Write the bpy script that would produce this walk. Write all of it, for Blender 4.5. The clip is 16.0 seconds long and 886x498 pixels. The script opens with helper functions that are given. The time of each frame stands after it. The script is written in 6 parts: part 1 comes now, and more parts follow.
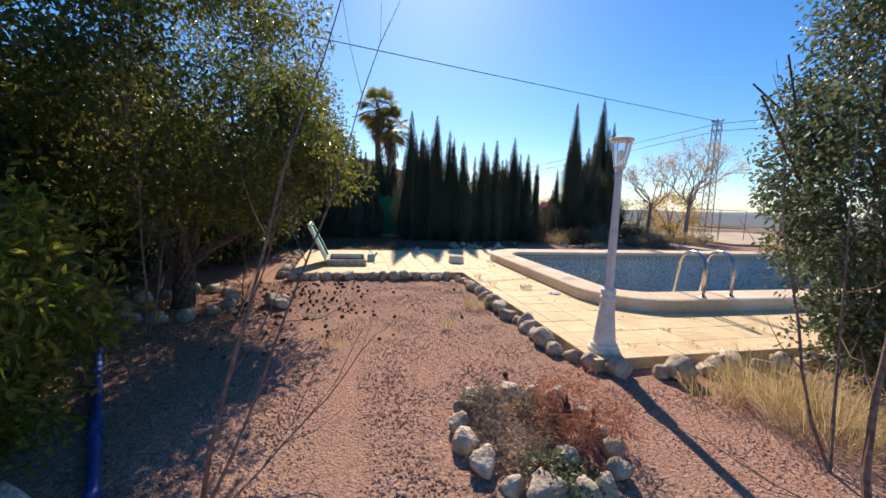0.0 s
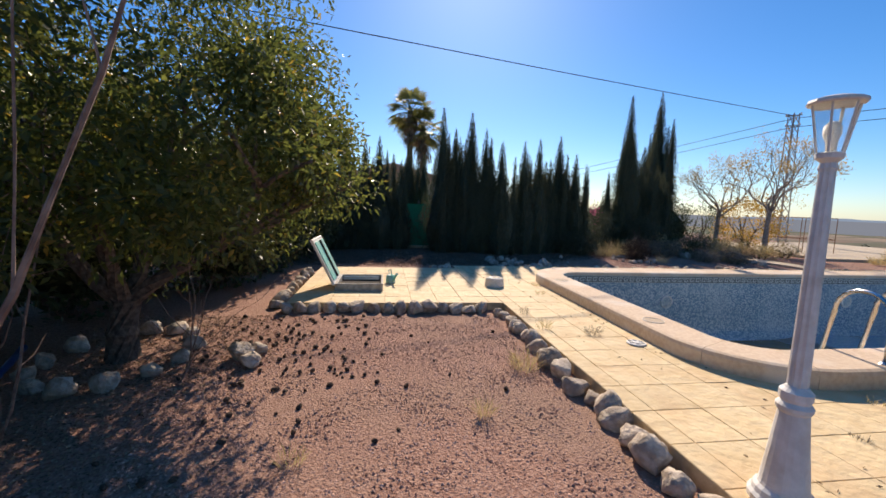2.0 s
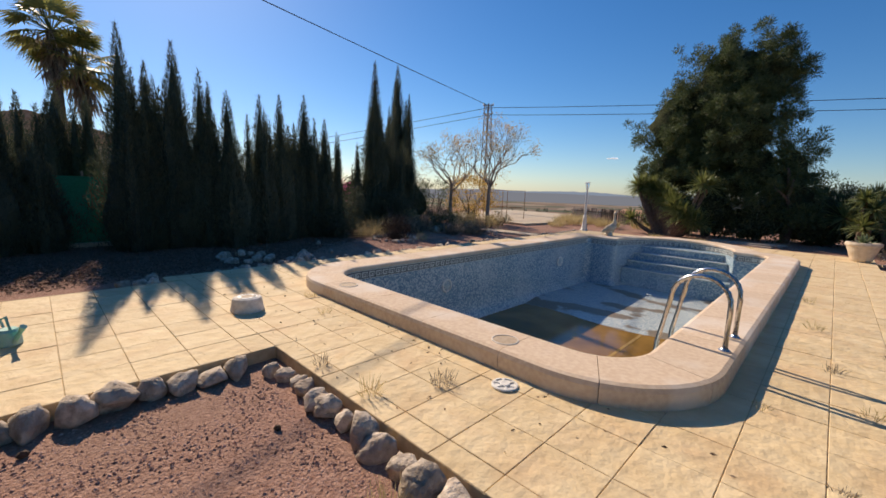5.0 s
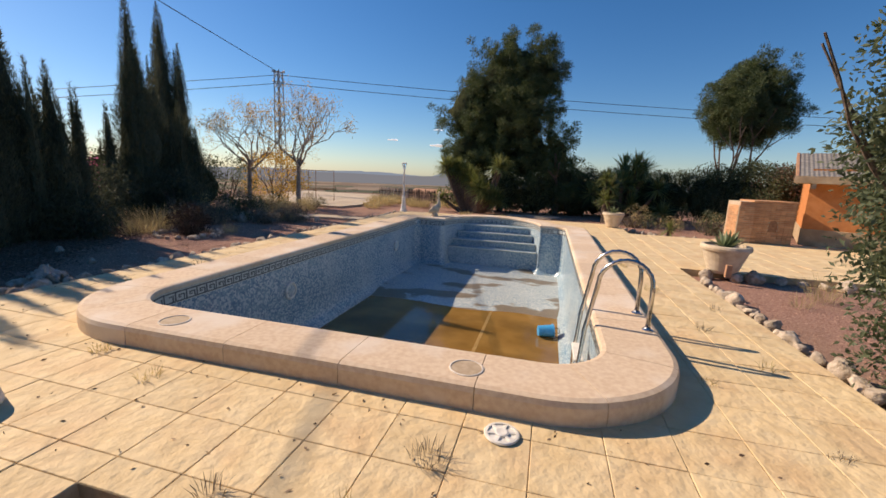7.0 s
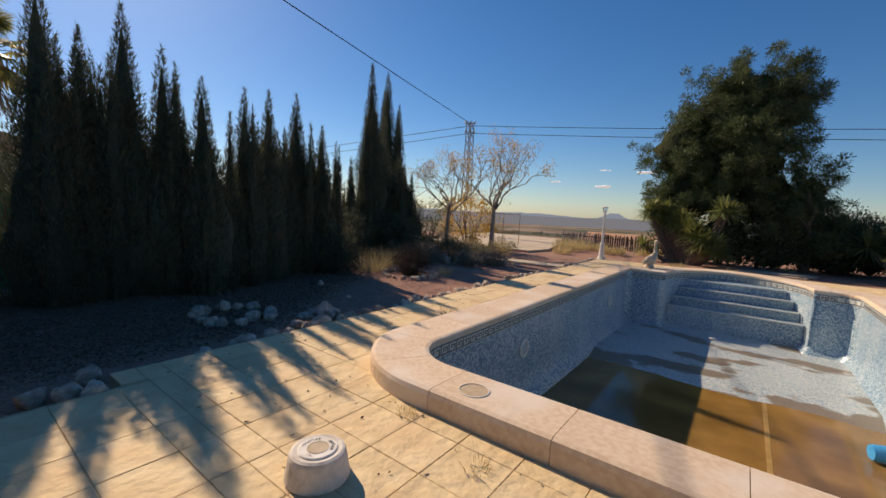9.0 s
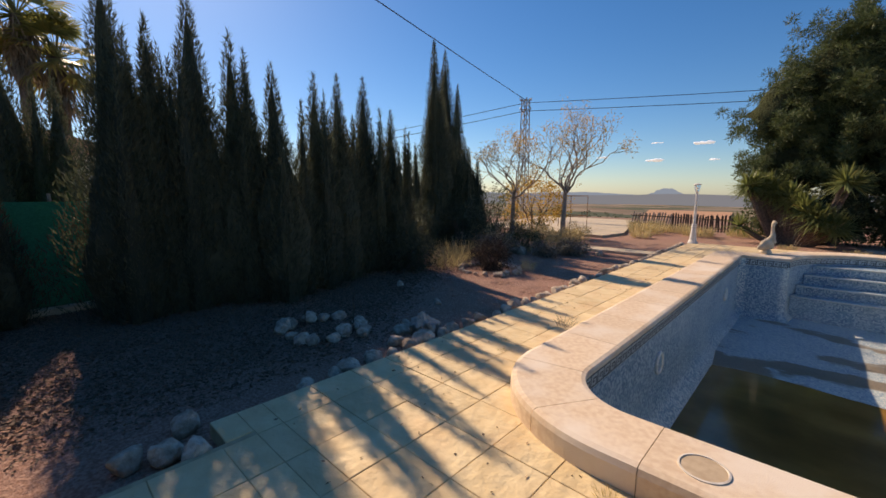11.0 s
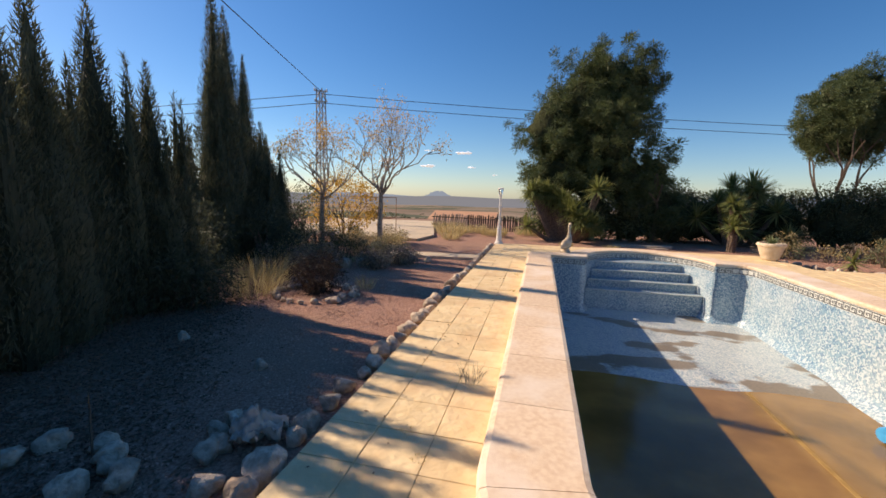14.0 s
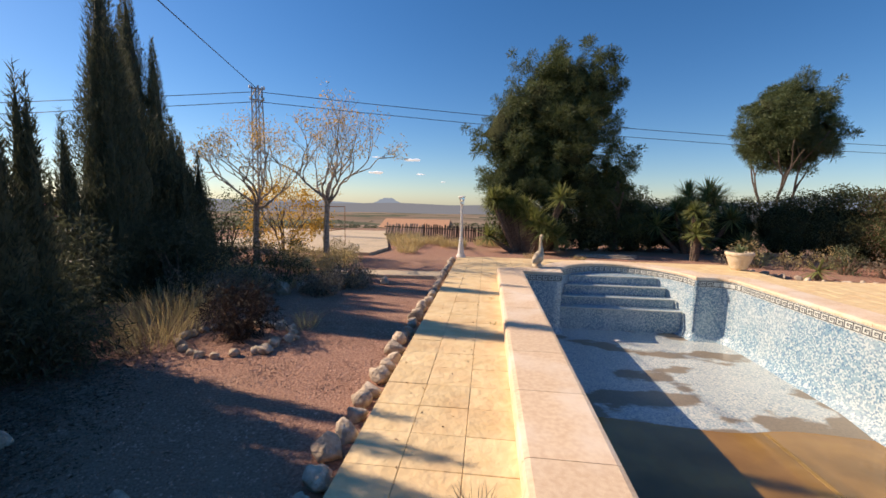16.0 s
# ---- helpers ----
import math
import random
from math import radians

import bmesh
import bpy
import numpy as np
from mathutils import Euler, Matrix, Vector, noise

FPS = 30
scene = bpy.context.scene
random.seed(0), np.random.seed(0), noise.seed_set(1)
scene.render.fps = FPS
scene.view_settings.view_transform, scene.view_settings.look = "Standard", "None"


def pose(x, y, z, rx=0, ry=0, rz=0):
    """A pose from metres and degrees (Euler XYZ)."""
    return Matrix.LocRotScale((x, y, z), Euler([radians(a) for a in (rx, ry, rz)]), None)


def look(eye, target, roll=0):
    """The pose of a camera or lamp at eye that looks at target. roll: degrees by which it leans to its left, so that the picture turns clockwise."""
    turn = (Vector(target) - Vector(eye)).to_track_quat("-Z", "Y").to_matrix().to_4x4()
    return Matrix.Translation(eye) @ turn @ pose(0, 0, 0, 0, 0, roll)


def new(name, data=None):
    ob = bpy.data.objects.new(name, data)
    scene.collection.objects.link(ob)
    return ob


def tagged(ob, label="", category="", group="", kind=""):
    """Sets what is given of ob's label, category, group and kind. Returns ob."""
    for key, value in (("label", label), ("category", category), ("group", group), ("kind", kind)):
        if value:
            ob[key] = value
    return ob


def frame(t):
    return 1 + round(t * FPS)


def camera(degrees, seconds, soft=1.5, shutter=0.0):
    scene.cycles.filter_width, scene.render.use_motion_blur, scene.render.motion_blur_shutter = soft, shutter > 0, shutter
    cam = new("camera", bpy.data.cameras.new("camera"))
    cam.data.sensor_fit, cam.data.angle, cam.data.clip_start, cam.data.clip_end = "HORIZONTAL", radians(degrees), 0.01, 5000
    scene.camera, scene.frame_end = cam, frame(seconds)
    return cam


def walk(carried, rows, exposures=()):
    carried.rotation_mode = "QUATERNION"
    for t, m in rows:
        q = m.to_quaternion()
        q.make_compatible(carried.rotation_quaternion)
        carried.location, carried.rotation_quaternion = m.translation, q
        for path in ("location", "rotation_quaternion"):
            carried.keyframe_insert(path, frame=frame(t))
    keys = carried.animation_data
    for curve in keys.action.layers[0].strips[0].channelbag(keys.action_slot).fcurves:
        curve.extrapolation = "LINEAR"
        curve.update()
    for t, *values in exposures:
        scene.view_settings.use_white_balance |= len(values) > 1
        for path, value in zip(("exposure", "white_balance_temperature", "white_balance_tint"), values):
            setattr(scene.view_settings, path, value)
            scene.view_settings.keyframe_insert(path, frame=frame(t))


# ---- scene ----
cam = camera(96.0, 16.0, soft=1.6)
ROWS = [
    (0.00, 7.113, -2.092, 1.320, 76.58, -6.89, 2.18),
    (0.50, 6.743, -1.952, 1.353, 79.85, -7.98, 2.24),
    (1.00, 6.347, -1.901, 1.350, 80.79, -7.78, 2.28),
    (1.50, 5.951, -1.828, 1.364, 81.29, -6.97, 2.06),
    (2.00, 5.543, -1.736, 1.398, 81.62, -6.36, 2.02),
    (2.50, 5.134, -1.713, 1.388, 80.32, -5.50, 2.07),
    (3.00, 4.772, -1.664, 1.393, 77.93, -5.56, 2.14),
    (3.50, 4.409, -1.577, 1.412, 72.86, -6.52, 2.18),
    (4.00, 4.046, -1.569, 1.408, 64.13, -7.38, 2.29),
    (4.50, 3.698, -1.498, 1.387, 54.28, -7.93, 1.99),
    (5.00, 3.342, -1.376, 1.421, 44.19, -8.76, 2.01),
    (5.20, 3.201, -1.353, 1.413, 40.18, -8.94, 2.02),
    (5.90, 2.700, -1.233, 1.422, 27.04, -10.07, 2.12),
    (6.60, 2.200, -1.147, 1.413, 17.40, -10.83, 2.32),
    (7.30, 1.713, -1.075, 1.412, 13.65, -10.34, 2.55),
    (7.50, 1.572, -1.060, 1.432, 13.79, -10.28, 2.82),
    (8.00, 1.237, -1.003, 1.424, 18.64, -8.93, 2.77),
    (8.50, 0.920, -1.006, 1.441, 27.88, -6.89, 2.50),
    (9.00, 0.531, -1.045, 1.453, 37.12, -5.68, 2.70),
    (9.20, 0.392, -1.050, 1.465, 40.53, -5.65, 2.75),
    (9.90, -0.049, -1.054, 1.488, 48.07, -5.75, 2.03),
    (10.60, -0.403, -0.983, 1.513, 46.90, -7.31, 0.59),
    (11.30, -0.792, -0.838, 1.541, 39.28, -8.52, 0.23),
    (11.50, -0.904, -0.792, 1.534, 36.50, -8.52, 0.21),
    (12.00, -1.241, -0.658, 1.572, 29.18, -8.94, 1.00),
    (12.50, -1.581, -0.484, 1.566, 22.60, -8.58, 1.31),
    (13.00, -1.784, -0.301, 1.527, 18.32, -7.81, 1.10),
    (13.50, -1.926, -0.114, 1.555, 15.78, -7.60, 0.98),
    (14.00, -2.137, 0.126, 1.545, 13.40, -7.75, 1.32),
    (14.50, -2.294, 0.359, 1.560, 11.24, -8.26, 1.76),
    (15.00, -2.346, 0.635, 1.593, 9.94, -8.45, 1.55),
    (15.50, -2.467, 0.981, 1.578, 8.31, -7.67, 1.20),
    (16.00, -2.615, 1.371, 1.606, 6.26, -6.65, 1.06),
]
walk(cam, [(t, pose(x, y, z, 90 + pitch, 0, yaw) @ pose(0, 0, 0, 0, 0, roll)) for t, x, y, z, yaw, pitch, roll in ROWS], [(0.0, 0.50, 7150, 14), (3.0, 0.22, 7150, 14), (5.0, 0.08, 7450, 15), (7.5, 0.15, 8000, 17), (9.0, -0.04, 8100, 17), (12.0, 0.27, 8250, 18), (16.0, 0.34, 8150, 18)])

# ---- light ----
SUN_EL, SUN_YAW = 34.2, 79.0
sun_dir = Vector((-math.sin(radians(SUN_YAW)) * math.cos(radians(SUN_EL)), math.cos(radians(SUN_YAW)) * math.cos(radians(SUN_EL)), math.sin(radians(SUN_EL))))
world = bpy.data.worlds.new("world")
world.use_nodes = True
scene.world = world
wt = world.node_tree
sky = wt.nodes.new("ShaderNodeTexSky")
sky.sky_type = "NISHITA"
sky.sun_disc = False
sky.sun_elevation = radians(SUN_EL)
sky.sun_rotation = radians(-SUN_YAW)
sky.altitude = 200
sky.air_density, sky.dust_density, sky.ozone_density = 1.0, 0.30, 4.5
wt.nodes["Background"].inputs["Strength"].default_value = 0.105
deep = wt.nodes.new("ShaderNodeHueSaturation")
deep.inputs["Saturation"].default_value = 1.2
clear = wt.nodes.new("ShaderNodeMix")
clear.data_type, clear.blend_type = "RGBA", "MULTIPLY"
clear.inputs["Factor"].default_value = 1.0
clear.inputs["B"].default_value = (0.835, 0.945, 1.09, 1)
wt.links.new(sky.outputs[0], clear.inputs["A"])
wt.links.new(clear.outputs["Result"], deep.inputs["Color"])
wt.links.new(deep.outputs[0], wt.nodes["Background"].inputs[0])
sun = new("sun", bpy.data.lights.new("sun", "SUN"))
sun.data.energy, sun.data.angle, sun.data.color = 5.0, radians(0.55), (1.0, 0.90, 0.77)
sun.matrix_world = look(sun_dir * 60, (0, 0, 0))


# ---- materials ----
def mat(name, c1, c2, scale=9.0, rough=0.8, bump=0.25, bscale=70.0, c3=None, s3=0.9, k3=0.5, metal=0.0, rnd=0.0, spec=0.3, island=0.0, bdist=0.01, detail=6.0):
    """Two-scale noise colour with bump; c3: large stains; rnd, island: brightness spread per object or per loose piece."""
    m = bpy.data.materials.new(name)
    m.use_nodes = True
    t = m.node_tree
    N, L = t.nodes.new, t.links.new
    b = t.nodes["Principled BSDF"]
    g = N("ShaderNodeNewGeometry")
    n = N("ShaderNodeTexNoise")
    n.inputs["Scale"].default_value, n.inputs["Detail"].default_value = scale, detail
    L(g.outputs["Position"], n.inputs["Vector"])
    r = N("ShaderNodeValToRGB")
    r.color_ramp.elements[0].position, r.color_ramp.elements[1].position = 0.36, 0.64
    r.color_ramp.elements[0].color, r.color_ramp.elements[1].color = (*c1, 1), (*c2, 1)
    L(n.outputs["Fac"], r.inputs[0])
    col = r.outputs[0]
    if c3:
        n3 = N("ShaderNodeTexNoise")
        n3.inputs["Scale"].default_value, n3.inputs["Detail"].default_value = s3, 8
        L(g.outputs["Position"], n3.inputs["Vector"])
        r3 = N("ShaderNodeValToRGB")
        r3.color_ramp.elements[0].position, r3.color_ramp.elements[1].position = 0.48, 0.66
        r3.color_ramp.elements[0].color, r3.color_ramp.elements[1].color = (0, 0, 0, 1), (k3, k3, k3, 1)
        L(n3.outputs["Fac"], r3.inputs[0])
        mx = N("ShaderNodeMix")
        mx.data_type = "RGBA"
        L(r3.outputs[0], mx.inputs["Factor"])
        L(col, mx.inputs["A"])
        mx.inputs["B"].default_value = (*c3, 1)
        col = mx.outputs["Result"]
    for amount, src in ((rnd, "object"), (island, "island")):
        if amount:
            if src == "object":
                out = N("ShaderNodeObjectInfo").outputs["Random"]
            else:
                out = g.outputs["Random Per Island"]
            mr = N("ShaderNodeMapRange")
            mr.inputs["To Min"].default_value, mr.inputs["To Max"].default_value = 1 - amount, 1 + amount
            L(out, mr.inputs["Value"])
            hs = N("ShaderNodeHueSaturation")
            L(mr.outputs[0], hs.inputs["Value"])
            L(col, hs.inputs["Color"])
            col = hs.outputs[0]
    L(col, b.inputs["Base Color"])
    b.inputs["Roughness"].default_value, b.inputs["Metallic"].default_value = rough, metal
    b.inputs["Specular IOR Level"].default_value = spec
    if bump:
        nb = N("ShaderNodeTexNoise")
        nb.inputs["Scale"].default_value, nb.inputs["Detail"].default_value = bscale, 5
        L(g.outputs["Position"], nb.inputs["Vector"])
        bp = N("ShaderNodeBump")
        bp.inputs["Strength"].default_value, bp.inputs["Distance"].default_value = bump, bdist
        L(nb.outputs["Fac"], bp.inputs["Height"])
        L(bp.outputs[0], b.inputs["Normal"])
    return m


def leaf_mat(name, c1, c2, through_light=0.35, rough=0.45, c3=None):
    m = bpy.data.materials.new(name)
    m.use_nodes = True
    t = m.node_tree
    N, L = t.nodes.new, t.links.new
    b = t.nodes["Principled BSDF"]
    g = N("ShaderNodeNewGeometry")
    r = N("ShaderNodeValToRGB")
    e = r.color_ramp.elements
    e[0].color, e[1].color = (*c1, 1), (*c2, 1)
    if c3:
        k = e.new(0.93)
        k.color = (*c2, 1)
        e[2].color = (*c3, 1)
    L(g.outputs["Random Per Island"], r.inputs[0])
    L(r.outputs[0], b.inputs["Base Color"])
    b.inputs["Roughness"].default_value = rough
    b.inputs["Specular IOR Level"].default_value = 0.35
    tr = N("ShaderNodeBsdfTranslucent")
    hs = N("ShaderNodeHueSaturation")
    hs.inputs["Value"].default_value, hs.inputs["Hue"].default_value, hs.inputs["Saturation"].default_value = 1.7, 0.485, 1.1
    L(r.outputs[0], hs.inputs["Color"])
    L(hs.outputs[0], tr.inputs["Color"])
    mx = N("ShaderNodeMixShader")
    mx.inputs[0].default_value = through_light
    L(b.outputs[0], mx.inputs[1])
    L(tr.outputs[0], mx.inputs[2])
    L(mx.outputs[0], t.nodes["Material Output"].inputs["Surface"])
    return m


def mosaic_mat(name, c_light, c_mid, c_dark, dirt=0.0):
    """Small square glass tiles with grout, each cell its own shade."""
    m = bpy.data.materials.new(name)
    m.use_nodes = True
    t = m.node_tree
    N, L = t.nodes.new, t.links.new
    b = t.nodes["Principled BSDF"]
    g = N("ShaderNodeNewGeometry")
    sc = N("ShaderNodeVectorMath")
    sc.operation = "SCALE"
    sc.inputs["Scale"].default_value = 1 / 0.0225
    L(g.outputs["Position"], sc.inputs[0])
    fl = N("ShaderNodeVectorMath")
    fl.operation = "FLOOR"
    off = N("ShaderNodeVectorMath")
    off.operation = "ADD"
    off.inputs[1].default_value = (0.31, 0.37, 0.41)
    L(sc.outputs[0], off.inputs[0])
    L(off.outputs[0], fl.inputs[0])
    w = N("ShaderNodeTexWhiteNoise")
    L(fl.outputs[0], w.inputs["Vector"])
    r = N("ShaderNodeValToRGB")
    r.color_ramp.interpolation = "CONSTANT"
    e = r.color_ramp.elements
    e[0].color, e[1].color = (*c_light, 1), (*c_mid, 1)
    e[1].position = 0.34
    k = e.new(0.80)
    k.color = (*c_dark, 1)
    L(w.outputs["Value"], r.inputs[0])
    fr = N("ShaderNodeVectorMath")
    fr.operation = "FRACTION"
    L(off.outputs[0], fr.inputs[0])
    col = r.outputs[0]
    nd = N("ShaderNodeTexNoise")
    nd.inputs["Scale"].default_value, nd.inputs["Detail"].default_value = 1.3, 8
    L(g.outputs["Position"], nd.inputs["Vector"])
    rd = N("ShaderNodeValToRGB")
    rd.color_ramp.elements[0].position, rd.color_ramp.elements[1].position = 0.42, 0.75
    rd.color_ramp.elements[1].color = (0.45, 0.45, 0.45, 1)
    L(nd.outputs["Fac"], rd.inputs[0])
    mx = N("ShaderNodeMix")
    mx.data_type = "RGBA"
    L(rd.outputs[0], mx.inputs["Factor"])
    L(col, mx.inputs["A"])
    mx.inputs["B"].default_value = (0.62, 0.66, 0.64, 1)
    col = mx.outputs["Result"]
    if dirt:
        mp = N("ShaderNodeMapping")
        mp.inputs["Scale"].default_value = (0.6, 1.15, 1.0)
        L(g.outputs["Position"], mp.inputs[0])
        n2 = N("ShaderNodeTexNoise")
        n2.inputs["Scale"].default_value, n2.inputs["Detail"].default_value = 1.0, 6
        L(mp.outputs[0], n2.inputs["Vector"])
        r2 = N("ShaderNodeValToRGB")
        r2.color_ramp.elements[0].position, r2.color_ramp.elements[1].position = 0.53, 0.56
        r2.color_ramp.elements[1].color = (dirt, dirt, dirt, 1)
        xyz = N("ShaderNodeSeparateXYZ")
        L(g.outputs["Position"], xyz.inputs[0])
        my = N("ShaderNodeMapRange")
        for k_, v_ in (("From Min", 6.7), ("From Max", 7.9), ("To Min", 0.11), ("To Max", 0.0)):
            my.inputs[k_].default_value = v_
        L(xyz.outputs["Y"], my.inputs["Value"])
        ad = N("ShaderNodeMath")
        L(n2.outputs["Fac"], ad.inputs[0])
        L(my.outputs[0], ad.inputs[1])
        L(ad.outputs[0], r2.inputs[0])
        m2 = N("ShaderNodeMix")
        m2.data_type = "RGBA"
        L(r2.outputs[0], m2.inputs["Factor"])
        L(col, m2.inputs["A"])
        m2.inputs["B"].default_value = (0.2, 0.14, 0.08, 1)
        col = m2.outputs["Result"]
    L(col, b.inputs["Base Color"])
    b.inputs["Roughness"].default_value = 0.32
    return m


M_GRAVEL = mat("gravel_ground", (0.27, 0.145, 0.108), (0.45, 0.275, 0.21), scale=42, rough=0.95, bump=1.0, bscale=55, c3=(0.33, 0.22, 0.16), s3=0.5, k3=0.55, spec=0.1, bdist=0.02)
M_PEBBLE = mat("gravel_pebbles", (0.38, 0.22, 0.165), (0.53, 0.34, 0.265), scale=6, rough=0.9, bump=0.1, spec=0.15, island=0.4)
M_TILE = mat("stamped_yellow_paving", (0.69, 0.52, 0.295), (0.76, 0.60, 0.365), scale=5, rough=0.75, bump=0.9, bscale=11, c3=(0.62, 0.40, 0.22), s3=2.2, k3=0.42, rnd=0.07, spec=0.25, bdist=0.022)
M_GROUT = mat("paving_joint", (0.46, 0.34, 0.20), (0.58, 0.45, 0.28), scale=14, rough=0.95, bump=0.3)
M_COPING = mat("pink_coping_stone", (0.66, 0.49, 0.345), (0.75, 0.595, 0.435), scale=26, rough=0.85, bump=0.35, bscale=130, c3=(0.78, 0.68, 0.57), s3=1.7, k3=0.85, rnd=0.05, spec=0.2, bdist=0.006)
M_CONCRETE = mat("pale_concrete", (0.50, 0.40, 0.28), (0.62, 0.51, 0.37), scale=12, rough=0.9, bump=0.4, c3=(0.35, 0.3, 0.24), s3=1.2)
M_STONE = mat("limestone", (0.40, 0.32, 0.245), (0.65, 0.55, 0.44), scale=18, rough=0.95, bump=1.0, bscale=34, c3=(0.32, 0.24, 0.18), s3=4.0, k3=0.6, rnd=0.18, bdist=0.02)
M_MOSAIC = mosaic_mat("blue_mosaic", (0.46, 0.55, 0.585), (0.205, 0.345, 0.435), (0.10, 0.21, 0.33))
M_FLOORMOS = mosaic_mat("pale_mosaic_floor", (0.60, 0.62, 0.58), (0.41, 0.49, 0.50), (0.25, 0.35, 0.42), dirt=0.85)
M_KEYBASE = mat("frieze_tile", (0.52, 0.55, 0.52), (0.64, 0.66, 0.62), scale=20, rough=0.4, bump=0.1)
M_KEY = mat("frieze_dark", (0.09, 0.105, 0.115), (0.15, 0.165, 0.17), scale=20, rough=0.4, bump=0.1)
M_WATER = mat("murky_water", (0.23, 0.12, 0.032), (0.34, 0.19, 0.058), scale=1.3, rough=0.10, bump=0.02, bscale=6, spec=0.5, c3=(0.11, 0.065, 0.025), s3=0.7, k3=0.7)
M_MUD = mat("dried_mud", (0.33, 0.195, 0.06), (0.42, 0.26, 0.09), scale=9, rough=0.7, bump=0.3)
M_STEEL = mat("polished_steel", (0.62, 0.60, 0.57), (0.70, 0.68, 0.64), scale=30, rough=0.22, bump=0.05, metal=1.0)
M_WHITE = mat("white_painted_metal", (0.70, 0.68, 0.64), (0.80, 0.78, 0.74), scale=20, rough=0.55, bump=0.15, c3=(0.5, 0.42, 0.34), s3=6, k3=0.45)
M_PLASTIC = mat("white_plastic", (0.72, 0.70, 0.64), (0.80, 0.78, 0.72), scale=20, rough=0.5, bump=0.05, c3=(0.5, 0.44, 0.36), s3=9, k3=0.5)
M_CAP = mat("white_concrete_cap", (0.68, 0.62, 0.54), (0.78, 0.72, 0.64), scale=30, rough=0.85, bump=0.3, c3=(0.42, 0.35, 0.28), s3=9, k3=0.5)
M_CLOTH = mat("grubby_cloth", (0.42, 0.39, 0.34), (0.58, 0.54, 0.48), scale=10, rough=0.95, bump=0.4, bscale=160, c3=(0.3, 0.25, 0.2), s3=5, k3=0.5)
M_BLACK = mat("dark_rubber", (0.015, 0.015, 0.016), (0.03, 0.03, 0.03), scale=30, rough=0.6, bump=0.1)
M_BLUE = mat("blue_plastic", (0.03, 0.30, 0.62), (0.04, 0.36, 0.70), scale=18, rough=0.4, bump=0.05, c3=(0.15, 0.36, 0.5), s3=9, k3=0.4)
M_DKBLUE = mat("blue_painted_metal", (0.004, 0.05, 0.20), (0.008, 0.08, 0.29), scale=18, rough=0.45, bump=0.1)
M_TEAL = mat("faded_teal_paint", (0.16, 0.46, 0.40), (0.24, 0.56, 0.48), scale=8, rough=0.6, bump=0.1, c3=(0.5, 0.6, 0.54), s3=4, k3=0.6)
M_GREYWOOD = mat("weathered_wood", (0.30, 0.25, 0.20), (0.46, 0.40, 0.33), scale=16, rough=0.9, bump=0.4, bscale=60, rnd=0.2)
M_DARKWOOD = mat("dark_fence_wood", (0.07, 0.055, 0.045), (0.14, 0.11, 0.085), scale=12, rough=0.9, bump=0.4, rnd=0.35)
M_BARK = mat("bark", (0.09, 0.065, 0.05), (0.20, 0.155, 0.12), scale=22, rough=0.95, bump=0.9, bscale=38, bdist=0.02)
M_PALEBARK = mat("pale_bark", (0.26, 0.21, 0.17), (0.42, 0.36, 0.30), scale=18, rough=0.95, bump=0.6, bscale=40)
M_TWIG = mat("twig_bark", (0.16, 0.10, 0.075), (0.30, 0.21, 0.16), scale=30, rough=0.9, bump=0.3)
M_BRICK = mat("thin_brick", (0.50, 0.25, 0.13), (0.62, 0.35, 0.19), scale=10, rough=0.9, bump=0.4, rnd=0.22)
M_MORTAR = mat("mortar", (0.46, 0.36, 0.26), (0.56, 0.46, 0.34), scale=20, rough=0.95, bump=0.4)
M_ORANGE = mat("orange_render", (0.55, 0.205, 0.07), (0.63, 0.255, 0.095), scale=7, rough=0.9, bump=0.35, bscale=90, c3=(0.55, 0.22, 0.09), s3=1.5, k3=0.5)
M_OLDRENDER = mat("bare_stained_render", (0.40, 0.29, 0.18), (0.52, 0.39, 0.26), scale=5, rough=0.95, bump=0.5, c3=(0.28, 0.2, 0.13), s3=2.0, k3=0.6)
M_ROOF = mat("grey_roof_sheet", (0.20, 0.185, 0.17), (0.28, 0.26, 0.235), scale=9, rough=0.8, bump=0.3, c3=(0.18, 0.16, 0.14), s3=1.5)
M_TERRACOTTA = mat("terracotta", (0.46, 0.24, 0.14), (0.58, 0.34, 0.21), scale=9, rough=0.9, bump=0.4, rnd=0.15)
M_POT = mat("cream_stone_pot", (0.58, 0.47, 0.34), (0.70, 0.60, 0.46), scale=11, rough=0.85, bump=0.35, c3=(0.45, 0.33, 0.22), s3=3, k3=0.5)
M_HOUSE = mat("cream_house_render", (0.55, 0.46, 0.34), (0.63, 0.54, 0.41), scale=4, rough=0.9, bump=0.2)
M_NET = mat("green_shade_net", (0.006, 0.22, 0.12), (0.012, 0.30, 0.17), scale=40, rough=0.9, bump=0.5, bscale=200)
M_GALV = mat("galvanised_steel", (0.27, 0.24, 0.21), (0.38, 0.34, 0.30), scale=20, rough=0.6, bump=0.1, metal=0.3)
M_WIRE = mat("cable", (0.03, 0.03, 0.035), (0.06, 0.06, 0.065), scale=4, rough=0.6, bump=0)
M_SOIL = mat("bed_soil", (0.15, 0.105, 0.078), (0.26, 0.19, 0.14), scale=30, rough=1.0, bump=1.0, bscale=45, bdist=0.03)
M_CONE = mat("pine_cone", (0.055, 0.035, 0.025), (0.12, 0.075, 0.05), scale=60, rough=0.9, bump=0.6)
M_RED = mat("rusty_iron", (0.22, 0.11, 0.06), (0.35, 0.19, 0.11), scale=20, rough=0.9, bump=0.3)
